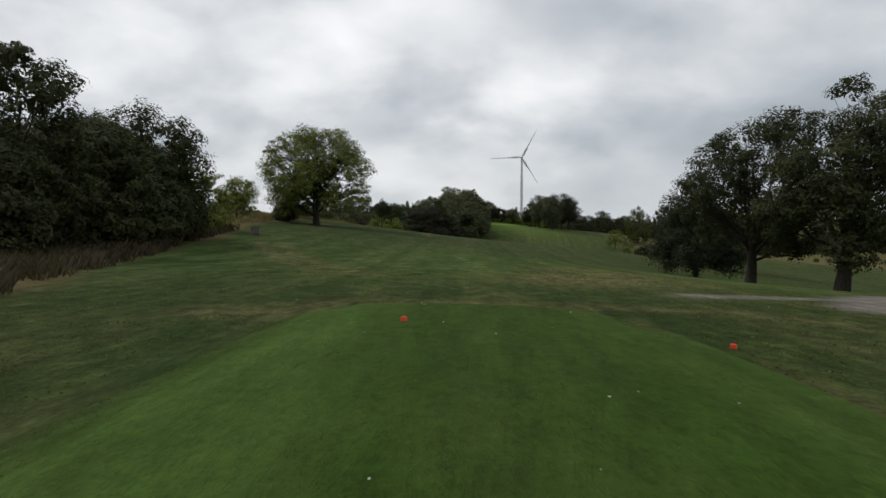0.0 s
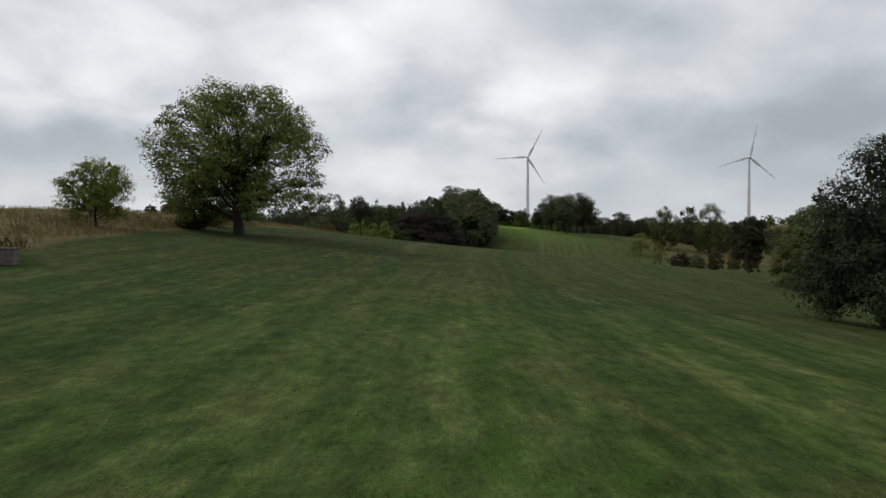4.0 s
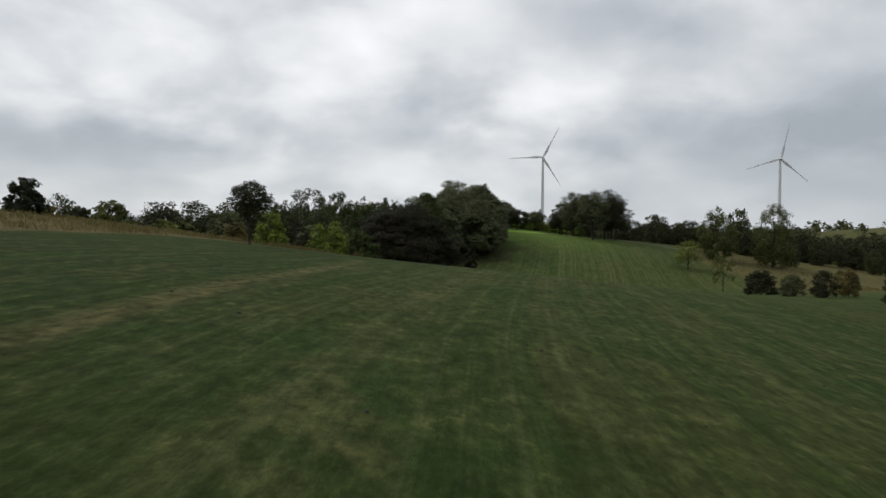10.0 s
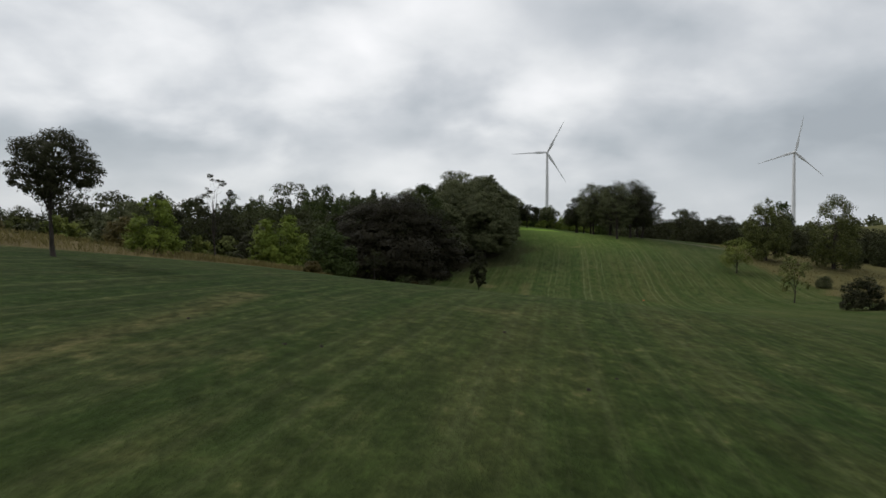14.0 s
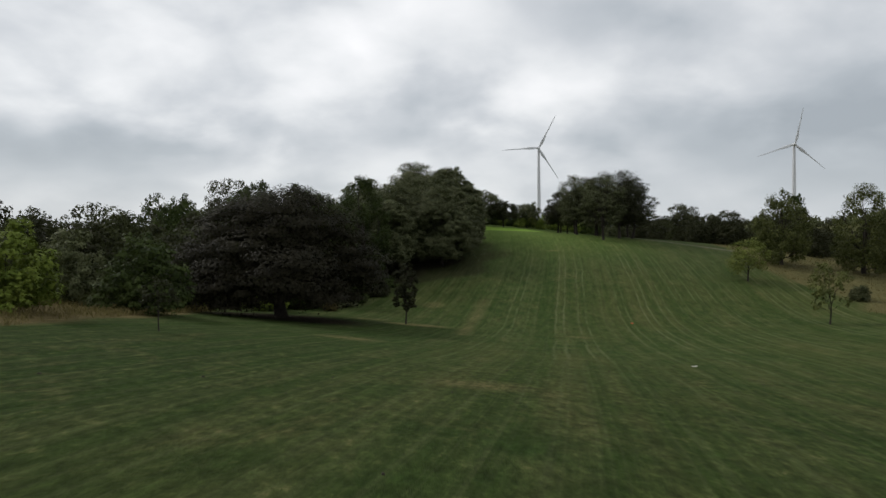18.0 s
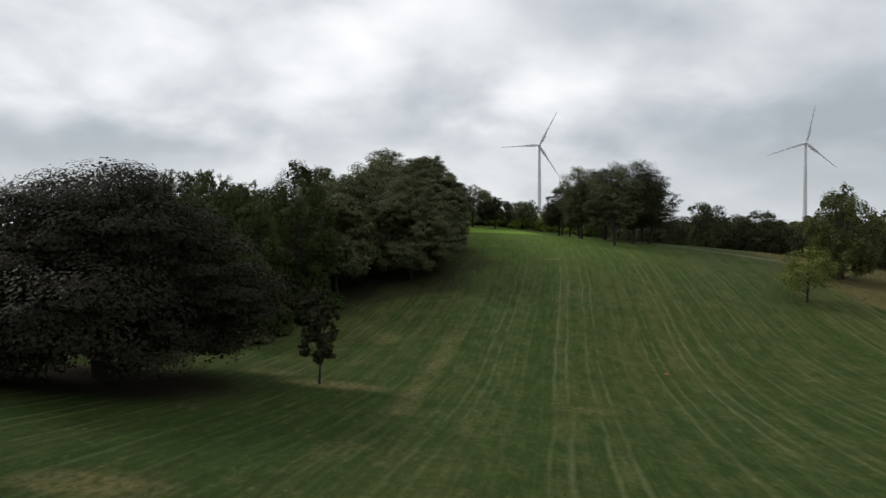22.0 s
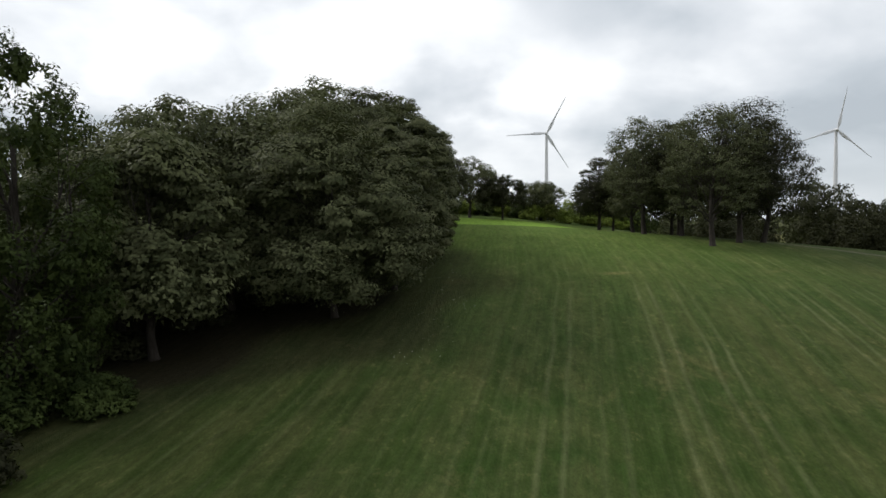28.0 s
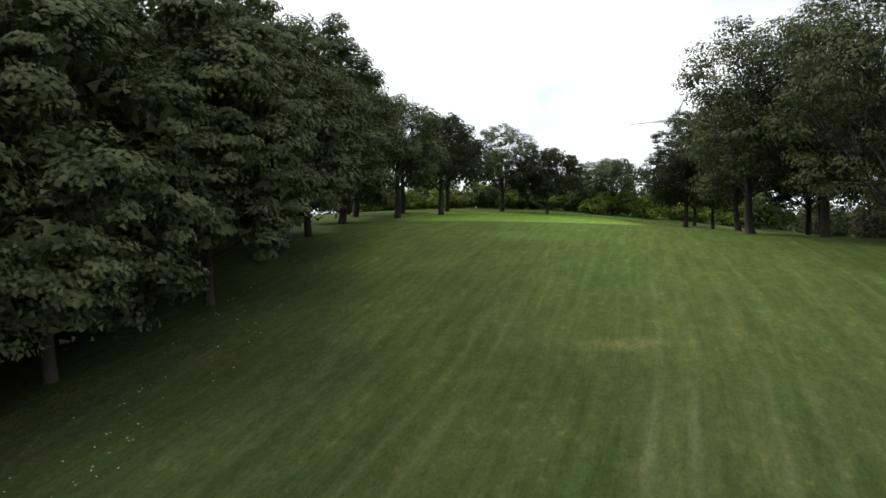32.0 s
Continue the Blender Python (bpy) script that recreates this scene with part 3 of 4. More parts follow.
def crown_clumps(rng, c, lr, count, squash):
    """Clump places on the free outside of the lobes, and some within."""
    mid = c.mean(0)
    n = int(count * 2.6)
    w = lr ** 2
    k = rng.choice(len(c), n, p=w / w.sum())
    d = rng.normal(size=(n, 3))
    d /= np.linalg.norm(d, axis=1)[:, None]
    out = c[k] - mid
    d = d + 0.45 * out / (np.linalg.norm(out, axis=1)[:, None] + 1e-6) + (0, 0, 0.22)
    d /= np.linalg.norm(d, axis=1)[:, None]
    deep = rng.random(n) < 0.14
    t = np.where(deep, rng.uniform(0.1, 0.6, n), rng.uniform(0.66, 0.95, n))
    p = c[k] + d * (lr[k] * t)[:, None] * np.array((1, 1, squash))
    inside = np.zeros(n, bool)
    for j in range(len(c)):
        q = (p - c[j]) / np.array((1, 1, squash))
        inside |= (np.linalg.norm(q, axis=1) < 0.62 * lr[j]) & (k != j)
    # clumps keep apart, so that the dark between them shows
    taken, apart = [], 0.34 * np.median(lr)
    for i in np.where(~inside | deep)[0]:
        if len(taken) == count:
            break
        if not taken or np.min(np.sum((p[taken] - p[i]) ** 2, axis=1)) > apart * apart:
            taken.append(int(i))
    return p[taken], k[taken]


def make_tree(label, x, y, high, wide, kind="oak", leaf=LEAF_OAK, seed=0, clear=0.22, lobes=16, subs=11, per=70, size=0.24, lobe=0.19, squash=0.75, girth=0.026, upright=0.0, lean=0.0, category="tree", name="tree", group="", limbs=None, stretch=1.0, fill=24, tuft=0.0, gaps=0.04, twig=0.35):
    """A tree of its own: tapered trunk, forking limbs with twigs, and a crown of leaf clumps gathered in uneven lobes."""
    rng = np.random.default_rng(seed)
    root = new(name)
    root.location = (x, y, float(ground_z(x, y)) - 0.05)
    tagged(root, label, category, group)
    prof = PROFILE[kind]
    lo, rad = clear * high, wide / 2
    lobe_size = lobe * wide * (0.85 if kind == "cone" else 1.18)
    tall_lobe = squash * (1.12 if upright else 1.0)
    cen, lr = crown_lobes(rng, prof, lo, high, rad, lobes, lobe_size, tall_lobe, gaps, stretch, 0.2 if kind in ("dome", "bush", "cone", "cedar") or clear < 0.1 else 0.42)
    cen[:, 0] += lean * (cen[:, 2] - lo)
    sub, host = crown_clumps(rng, cen, lr, lobes * subs, tall_lobe)
    count = len(sub)
    top = high * (0.93 if kind == "cone" else 0.74)
    tz = np.linspace(0, 1, 8)
    bend = np.stack([np.cumsum(rng.normal(size=8)) * 0.006 * high + lean * tz * high, np.cumsum(rng.normal(size=8)) * 0.006 * high, tz * top], -1)
    bend[0, :2] = 0
    g = girth * high
    rads = g * (1 - 0.86 * tz) * np.where(tz == 0, 1.5, 1)
    v, q = tube(np.insert(bend, 1, bend[0] * 0.93 + bend[1] * 0.07, 0), np.insert(rads, 1, g * 1.12), 10)
    new("trunk", mesh_from("trunk", v, q, MAT_BARK, True)).parent = root
    r = lr[host] * (0.27 + 0.16 * rng.random(count)) * (1 + 0.2 * tuft)
    per = int(per * lobes * subs / count)
    v, q = leaves(rng, sub, r, 0.95 if upright else 0.80 - 0.12 * tuft, per, size, upright, cen[host], 0.34 - 0.14 * tuft, 0.0 if upright else 0.45 + 0.4 * tuft)
    if fill:
        iv, iq = leaves(rng, cen, lr * 0.55, tall_lobe, fill, min(lobe * wide * 0.36, 0.5), 0.0, None, 1.2)
        v, q = join([(v, q), (iv, iq)])
    # the crown fills the tree's height and width
    flat = np.abs(v[:, :2])
    sx = rad / np.percentile(np.hypot(flat[:, 0], flat[:, 1]), 98.5)
    zl, zh = np.percentile(v[:, 2], 0.7), np.percentile(v[:, 2], 99.7)
    sz = (high - lo) / (zh - zl)

    def fit_crown(p):
        p = np.array(p, float)
        p[..., :2] *= sx
        p[..., 2] = lo + (p[..., 2] - zl) * sz
        return p

    v, sub = fit_crown(v), fit_crown(sub)
    v[:, 2] = np.maximum(v[:, 2], 0.06)
    # limbs end where the clumps gather; each carries the twigs of its own clumps
    many = min(lobes if limbs is None else limbs, 14)
    heads = [int(np.argmax(sub[:, 2]))]
    dist = np.linalg.norm(sub - sub[heads[0]], axis=1)
    for _ in range(many - 1):
        heads.append(int(np.argmax(dist)))
        dist = np.minimum(dist, np.linalg.norm(sub - sub[heads[-1]], axis=1))
    own = np.argmin(np.linalg.norm(sub[:, None] - sub[heads][None], axis=2), axis=1)
    for k in range(many):
        mine = sub[own == k]
        if not len(mine):
            continue
        c = mine.mean(0)
        h0 = min(max(lo * 0.75, c[2] * (0.30 + 0.3 * rng.random()) if kind != "cone" else c[2] * 0.96), top * 0.95)
        base = np.array([np.interp(h0, bend[:, 2], bend[:, i]) for i in range(3)])
        w = max(g * (1 - 0.85 * h0 / top) * 0.42, 0.012)
        u = np.linspace(0, 1, 7)[:, None]
        sag = np.array((0, 0, 1.0)) * 0.10 * np.linalg.norm(c - base)
        path = base + (c - base) * u + sag * np.sin(np.pi * u) * (0.4 if kind == "cone" else 1.0) + np.concatenate([np.zeros((1, 3)), np.cumsum(rng.normal(size=(6, 3)), 0) * 0.012 * high])
        pieces = [tube(path, w * (1 - 0.8 * u[:, 0]), 6)]
        ends = mine[rng.random(len(mine)) < twig]
        if len(ends):
            at = rng.integers(2, 7, len(ends))
            begin = path[at]
            bow = (begin + ends) / 2 + rng.normal(size=begin.shape) * 0.02 * high
            w0 = np.maximum(w * (1 - 0.8 * u[at, 0]) * 0.6, 0.012)
            pieces.append(twigs(np.stack([begin, bow, ends], 1), w0[:, None] * np.array((1.0, 0.62, 0.25)), 4))
        new("limb", mesh_from("limb", *join(pieces), MAT_BARK, True)).parent = root
    new("crown", mesh_from("crown", v, q, leaf)).parent = root
    return root


def plant(proto, x, y, scale, turn, tall=1.0, label="", group=""):
    m = Matrix.LocRotScale((x, y, float(ground_z(x, y)) - 0.08), Euler((0, 0, radians(turn))), (scale, scale, scale * tall))
    ob = copy_thing(proto, m)
    if label:
        ob["label"] = label
    if group:
        ob["group"] = group
    return ob


# ---- single trees along the hole ----
make_tree("broad walnut tree with yellow-green leaves at the meadow's edge", -20.1, 110.6, 15.2, 18.0, "oak", LEAF_WALNUT, 11, clear=0.13, lobes=60, subs=14, per=72, size=0.19, lobe=0.105, squash=0.9, girth=0.036, fill=3, gaps=0.22, twig=0.9)
make_tree("tall oak with an open dark crown", 31.4, 71.1, 16.5, 15.0, "oak", LEAF_DUSK, 21, clear=0.2, lobes=40, subs=11, per=85, size=0.19, lobe=0.115, girth=0.034, fill=2, gaps=0.3, twig=0.9)
make_tree("tall oak with a thick trunk and dark crown", 34.8, 60.7, 18.5, 15.5, "oak", LEAF_DUSK, 22, clear=0.16, lobes=42, subs=14, per=92, size=0.205, lobe=0.125, girth=0.036, fill=10, gaps=0.15, twig=0.7)
make_tree("tall dark oak beside the gravel track", 45.5, 57.0, 17.5, 15.0, "oak", LEAF_DUSK, 23, clear=0.12, lobes=18, subs=10, per=70, size=0.26, lobe=0.17)
make_tree("dense dark cedar with a low skirt", 31.5, 86.6, 13.2, 12.2, "cedar", LEAF_CEDAR, 24, clear=0.06, lobes=36, subs=11, per=105, size=0.17, lobe=0.16, squash=0.75, girth=0.022, fill=40)
make_tree("round olive-green tree on the slope", 52.0, 133.0, 12.0, 13.5, "dome", LEAF_OLIVE, 25, clear=0.04, lobes=32, subs=11, per=100, size=0.22, lobe=0.17, fill=30)
make_tree("tall spruce with a pointed top", 70.8, 169.4, 17.0, 7.2, "cone", LEAF_CEDAR, 26, clear=0.04, lobes=120, subs=5, per=22, size=0.28, lobe=0.13, squash=0.8, limbs=40)
make_tree("dark round-headed tree with a bare trunk on the slope", 62.0, 179.0, 11.3, 7.6, "oak", LEAF_DARK, 27, clear=0.24, lobes=26, subs=10, per=60, size=0.24, lobe=0.16, girth=0.022, fill=16)
make_tree("young round-headed tree on the mown crest", -14.7, 168.5, 6.6, 4.6, "oak", LEAF_DARK, 28, clear=0.46, lobes=32, subs=10, per=62, size=0.1, lobe=0.14, girth=0.020, fill=0)
make_tree("thin young tree with sparse leaves at the meadow", -17.1, 198.9, 8.2, 3.6, "maple", LEAF_DARK, 29, clear=0.35, lobes=18, subs=5, per=44, size=0.11, lobe=0.13, girth=0.012, fill=0)
make_tree("small sapling in the mown grass", -4.0, 216.0, 3.9, 2.8, "oak", LEAF_DARK, 30, clear=0.45, lobes=8, subs=6, per=40, size=0.11, girth=0.014, fill=3)
make_tree("slender young tree in the hollow", 9.5, 264.3, 8.5, 3.5, "maple", LEAF_DARK, 31, clear=0.26, lobes=34, subs=8, per=75, size=0.14, lobe=0.13, squash=0.95, girth=0.014, fill=12)
make_tree("small spreading tree with pale leaves on the slope", 78.5, 318.0, 9.2, 9.6, "oak", LEAF_WALNUT, 32, clear=0.2, lobes=14, subs=9, per=45, size=0.24, girth=0.020, fill=0)
make_tree("slender sapling with dull olive leaves", 73.8, 276.0, 9.6, 6.0, "maple", LEAF_OLIVE, 33, clear=0.25, lobes=11, subs=8, per=36, size=0.22, girth=0.013, fill=0)
make_tree("massive low-spreading dark tree at the wood's edge", -6.0, 257.0, 16.5, 27.0, "dome", LEAF_PURPLE, 34, clear=0.13, lobes=44, subs=12, per=190, size=0.24, lobe=0.135, squash=0.7, girth=0.05, fill=90, tuft=1.0)
make_tree("small yellow-green tree with a low branch", -29.6, 100.0, 6.2, 7.0, "oak", LEAF_WALNUT, 35, clear=0.12, lobes=18, subs=9, per=80, size=0.13, girth=0.02)
make_tree("dark juniper behind the walnut tree", -27.0, 131.0, 5.2, 5.6, "dome", LEAF_CEDAR, 36, clear=0.05, lobes=14, subs=9, per=45, size=0.16)

# ---- thicket beside the tee ----
THICKET = (
    (-25.3, 41.5, 12.4, 8.2, 0), (-32, 46, 10, 11, 0), (-27.8, 50, 9.2, 10, 1), (-23.8, 57.5, 11.0, 9.6, 0), (-30, 60, 10.5, 10, 1), (-40, 54, 11, 12, 0),
    (-34, 69, 9, 9, 1), (-23.6, 34.5, 6.4, 7.5, 0), (-30, 32, 10, 12, 0), (-44, 66, 10, 10, 1), (-24.4, 49.5, 9.0, 9.5, 0), (-26.5, 64, 8.5, 7.5, 1), (-28.5, 54, 10.0, 10, 0), (-22.6, 52.5, 7.5, 6.5, 0))
for i, (x, y, hh, ww, m) in enumerate(THICKET):
    make_tree("dark leafy tree at the edge of a thicket", x, y, hh, ww, "dome", LEAF_OAK if m else LEAF_DUSK, 40 + i, clear=0.03, lobes=40, subs=10, per=66, size=0.19, lobe=0.165, group="thicket by the tee", limbs=12)
make_tree("rounded yellow-green bush beside the thicket", -25.8, 74.5, 6.2, 7.4, "bush", LEAF_WALNUT, 58, clear=0.02, lobes=14, subs=10, per=50, size=0.17, category="bush", name="bush", limbs=5)

# ---- shrubs ----
LEAF_SET = (LEAF_DARK, LEAF_OAK, LEAF_RUST, LEAF_BRIGHT, LEAF_MAPLE)
SHRUBS_EAST = ((71.0, 247.0, 5.4, 6.8, 0), (70.8, 232.5, 4.2, 5.4, 1), (73.0, 225.0, 5.0, 5.0, 0), (75.0, 207.5, 6.5, 3.8, 0), (84.0, 240.0, 4.5, 4.0, 2), (79.0, 228.0, 5.5, 4.0, 2), (98, 262, 4, 5, 0), (92, 300, 3, 4, 1))
SHRUBS_WEST = ((-15.9, 217.5, 6.6, 8.0, 3), (-13.5, 234.0, 7.6, 9.5, 4), (-23.0, 240.0, 8.0, 8.0, 1), (-17.5, 186.5, 4.4, 4.4, 3), (-8.4, 201.6, 1.2, 1.9, 2), (-30, 207, 5, 7, 1), (-34, 224, 8, 9, 0), (-26, 199, 3.0, 4, 2), (-25.5, 113, 3.6, 4.4, 0), (-26.5, 120, 2.0, 3.6, 2), (-21, 226, 5.5, 6, 0))
SHRUBS_WOOD = ((-5.0, 283.5, 4.0, 6.5, 1), (-2.5, 292.0, 4.6, 6.5, 4), (-9.5, 279.0, 5.4, 7.0, 4), (0.5, 300.5, 4.0, 6.5, 0), (-13.0, 273.0, 6.0, 7.5, 3), (-3.5, 278.0, 1.4, 2.8, 2), (-16.0, 281.0, 6.0, 7.0, 1), (-2.5, 307.0, 3.4, 6.5, 4), (-6.5, 308.5, 4.6, 7.0, 1), (1.8, 311.0, 2.4, 5.0, 4), (-1.8, 285.5, 1.8, 3.0, 1))
# invented dark undergrowth, added to block light in the gap under the oaks
SHRUBS_LIGHT_BLOCK = ((1.0, 329.0, 2.2, 7.0, 0), (6.0, 335.5, 2.2, 7.0, 0), (8.5, 343.0, 2.2, 6.5, 0), (7.0, 352.0, 2.4, 7.0, 0), (-3.0, 321.0, 2.4, 7.0, 0), (8.0, 361.0, 2.4, 7.0, 0), (-6.5, 313.5, 3.0, 7.0, 0), (1.5, 341.0, 3.0, 8.0, 0))
for group, rows in (("undergrowth of the wood", SHRUBS_LIGHT_BLOCK), ("shrubs of the east slope", SHRUBS_EAST), ("shrubs of the west meadow", SHRUBS_WEST), ("shrubs before the wood", SHRUBS_WOOD)):
    for i, (x, y, hh, ww, m) in enumerate(rows):
        make_tree(("dark rounded shrub", "dull green shrub", "rusty autumn shrub", "bright yellow-green shrub", "leafy green shrub")[m] + " in rough grass", x, y, hh, ww, "bush", LEAF_SET[m], int(300 + y + 7 * i), clear=0.0, lobes=22, subs=9, per=42, lobe=0.16, girth=0.014, size=max(0.09, 0.03 * ww), category="bush", name="bush", group=group, limbs=5)

# ---- the wood beside the climb ----
WOOD_NEAR = ((12.5, 349.5, 20.3, 18.5), (17.5, 339.0, 16.5, 13.5), (13.0, 330.5, 18.5, 18.0), (15.5, 361.5, 19.6, 15.5), (14.0, 374.0, 19.8, 15.0), (18.5, 349.5, 16.0, 11.5))
WOOD_BACK = ((3.5, 349.0, 20.0, 18.0), (2.5, 334.0, 19.3, 17.5), (12.0, 388.0, 19.0, 14.0), (-4.0, 326.0, 18.5, 16.0), (1.0, 321.0, 17.0, 13.5), (7.5, 341.0, 20.4, 19.0), (6.0, 360.0, 21.5, 16.0), (4.0, 374.0, 21.5, 16.0), (-6.0, 340.0, 20.0, 16.0))
for i, (x, y, hh, ww) in enumerate(WOOD_NEAR):
    make_tree("great dense oak at the wood's edge with low sweeping branches", x, y, hh, ww, "dome", LEAF_OAK, 80 + i, clear=0.11 if y < 335 else 0.14 if y < 345 else 0.2, lobes=46, subs=9, per=210 if y < 355 else 130, size=0.21 if y < 355 else 0.25, lobe=0.14, squash=0.75, girth=0.017, group="oaks of the wood's edge", limbs=22, fill=60, tuft=1.0)
for i, (x, y, hh, ww) in enumerate(WOOD_BACK):
    make_tree("tall dense oak standing inside the wood", x, y, hh, ww, "dome", LEAF_OAK, 180 + i, clear=0.22 if y < 338 else 0.12, lobes=40, subs=13, per=60, size=0.30, lobe=0.15, squash=0.75, girth=0.022, group="oaks of the wood's edge", limbs=12, fill=40, tuft=0.8)
for i, (x, y, hh, ww) in enumerate(((-20.5, 302.0, 20.0, 12.0), (-27.0, 310.0, 21.0, 12.5), (-3.0, 311.0, 22.5, 12.0), (-8.0, 299.0, 19.0, 11.0), (-14.0, 306.0, 21.5, 12.0), (-5.5, 287.0, 12.5, 9.5), (-13.0, 290.0, 15.0, 11.0))):
    make_tree("upright maple with bright feathery top", x, y, hh, ww, "maple", LEAF_MAPLE, 90 + i, clear=0.02, lobes=64, subs=9, per=54, size=0.22, lobe=0.115, squash=1.1, upright=1.2, group="maples of the wood", limbs=20, fill=60)

# ---- oaks on the hilltop ----
HILLTOP = (
    (56.5, 360.0, 17.6, 14.0), (62.0, 365.5, 19.0, 15.0), (66.5, 368.5, 17.6, 14.0), (52.1, 377.0, 17.6, 13.5), (57.5, 376.0, 17.2, 13.0), (59.5, 384.0, 15.6, 12.0),
    (54.0, 392.0, 15.0, 10.5), (61.0, 393.0, 15.0, 12.0), (50.0, 402.0, 13.5, 11.0), (54.0, 408.0, 11.5, 9.5), (68.0, 380.0, 16.0, 12.0))
for i, (x, y, hh, ww) in enumerate(HILLTOP):
    make_tree("tall hilltop oak with an open crown on a bare trunk", x, y, hh, ww, "oak", LEAF_DARK if i % 3 else LEAF_OAK, 100 + i, clear=0.23, lobes=34, subs=13, per=66, size=0.19, lobe=0.15, girth=0.021, group="oaks on the hilltop", limbs=14, fill=5, tuft=0.7, gaps=0.18, twig=0.8)
BEHIND_GREEN = ((16.0, 396.5, 15.0, 11.5), (19.5, 405.5, 13.5, 10.5), (9.0, 401.0, 16.5, 12.0), (4.0, 412.0, 17.0, 12.0), (12.5, 411.0, 15.5, 11.0), (17.8, 417.0, 14.0, 10.0), (25.8, 419.4, 13.0, 11.5), (32.7, 417.5, 9.4, 9.5), (42.2, 429.5, 8.9, 11.0), (52.9, 416.3, 10.0, 10.5))
for i, (x, y, hh, ww) in enumerate(BEHIND_GREEN):
    make_tree("old oak with twisting limbs behind the putting green", x, y, hh, ww * 1.15, "oak", LEAF_DARK if i % 2 else LEAF_OAK, 120 + i, clear=0.3, lobes=34, subs=10, per=46, size=0.22, lobe=0.125, girth=0.026, group="oaks behind the green", limbs=14, fill=2, gaps=0.24, twig=0.8)
for i in range(34):
    rng = random.Random(500 + i)
    near = i < 18
    x = -2 + (i * 3.9 if near else (i - 18) * 5.2) + rng.uniform(-1, 1)
    y = (430 if near else 441) + rng.uniform(-2.5, 3)
    m = rng.choice((LEAF_BRIGHT, LEAF_BRIGHT, LEAF_WALNUT, LEAF_MAPLE)) if near else rng.choice((LEAF_MAPLE, LEAF_OAK, LEAF_BRIGHT))
    make_tree(("bright green bush" if m == LEAF_BRIGHT else "yellow-green bush" if m == LEAF_WALNUT else "dull green bush") + " in the hedge behind the putting green", x, y, rng.uniform(2.8, 4.3) + (0.0 if near else 2.0) + max(x - 45, 0) * 0.06, rng.uniform(5, 7), "bush", m, 540 + i, clear=0.0, lobes=14, subs=8, per=28, size=0.27, category="bush", name="bush", group="bushes behind the green", limbs=3)

# ---- woods farther off ----
FAR = dict(lobes=28, subs=10, per=17, size=0.52, lobe=0.17, fill=26, limbs=5, twig=0.1, group="woodland")
proto = {
    "oak": [make_tree("rounded woodland oak in a distant stand", -25 - 9 * i, 318 + 7 * i, 17.0, 14.0, "oak", LEAF_DUSK, 200 + i, clear=0.0, **FAR) for i in range(3)],
    "maple": [make_tree("upright woodland maple in a distant stand", -20 - 9 * i, 330 + 6 * i, 19.0, 10.5, "maple", LEAF_MAPLE, 210 + i, clear=0.0, squash=1.1, upright=1.0, **FAR) for i in range(3)],
    "dark": [make_tree("dark woodland tree in a distant stand", -32 - 9 * i, 296 + 6 * i, 15.0, 13.0, "dome", LEAF_DARK, 220 + i, clear=0.0, **FAR) for i in range(3)],
    "spruce": [make_tree("dark spreading juniper on the meadow's ridge", -66.0, 212.0, 8.6, 8.6, "cone", LEAF_CEDAR, 230, clear=0.05, **dict(FAR, lobes=44, subs=7, per=34, lobe=0.15, size=0.34, limbs=8))],
    "bush": [make_tree("tangled bush in rough ground", -48 - 8 * i, 205 + 5 * i, 4.5, 6.0, "bush", mat, 240 + i, clear=0.0, lobes=12, subs=8, per=26, size=0.40, limbs=3, fill=24, twig=0.1, category="bush", name="bush", group="thicket bushes") for i, mat in enumerate((LEAF_OLIVE, LEAF_DUSK, LEAF_RUST, LEAF_WALNUT))],
}


def scatter(seed, count, xs, ys, kinds, size, gap, keep=lambda x, y: True, stand=None):
    """Trees and bushes spread over a stretch of land; a far stand is gathered in a list to be joined."""
    rng = random.Random(seed)
    done = []
    for _ in range(count * 12):
        if len(done) >= count:
            break
        x, y = rng.uniform(*xs), rng.uniform(*ys)
        if not keep(x, y) or any((x - a) ** 2 + (y - b) ** 2 < gap * gap for a, b in done):
            continue
        done.append((x, y))
        tree, grow, turn, tall = rng.choice(proto[rng.choice(kinds)]), rng.uniform(*size), rng.uniform(0, 360), rng.uniform(0.9, 1.12)
        if stand is None:
            plant(tree, x, y, grow, turn, tall)
        else:
            stand.append((tree, x, y, grow, radians(turn), tall))


def join_stand(stand, name, label):
    """The crowns of a far stand as one mesh for each kind of leaf."""
    by_leaf = {}
    for tree, x, y, grow, turn, tall in stand:
        me = next(c for c in tree.children if c.name.startswith("crown")).data
        v = np.empty(len(me.vertices) * 3, np.float32)
        me.vertices.foreach_get("co", v)
        v = v.reshape(-1, 3) * (grow, grow, grow * tall)
        c, s = math.cos(turn), math.sin(turn)
        v = np.stack([v[:, 0] * c - v[:, 1] * s + x, v[:, 0] * s + v[:, 1] * c + y, v[:, 2] + float(ground_z(x, y)) - 0.1], -1)
        by_leaf.setdefault(me.materials[0].name, []).append((v, np.arange(len(v)).reshape(-1, 3)))
    for leaf_name, pieces in by_leaf.items():
        tagged(new(name, mesh_from(name, *join(pieces), bpy.data.materials[leaf_name])), label, "trees", kind="stuff")


far_stand = []
scatter(1, 36, (-75, 6), (296, 395), ("oak", "maple", "dark", "maple"), (0.8, 1.02), 7.0, lambda x, y: x < np.interp(y, (296, 320, 345, 395), (-16, -8, -2, 2)))
scatter(2, 26, (-150, -70), (250, 400), ("oak", "dark", "dark"), (0.85, 1.1), 9.0, stand=far_stand)
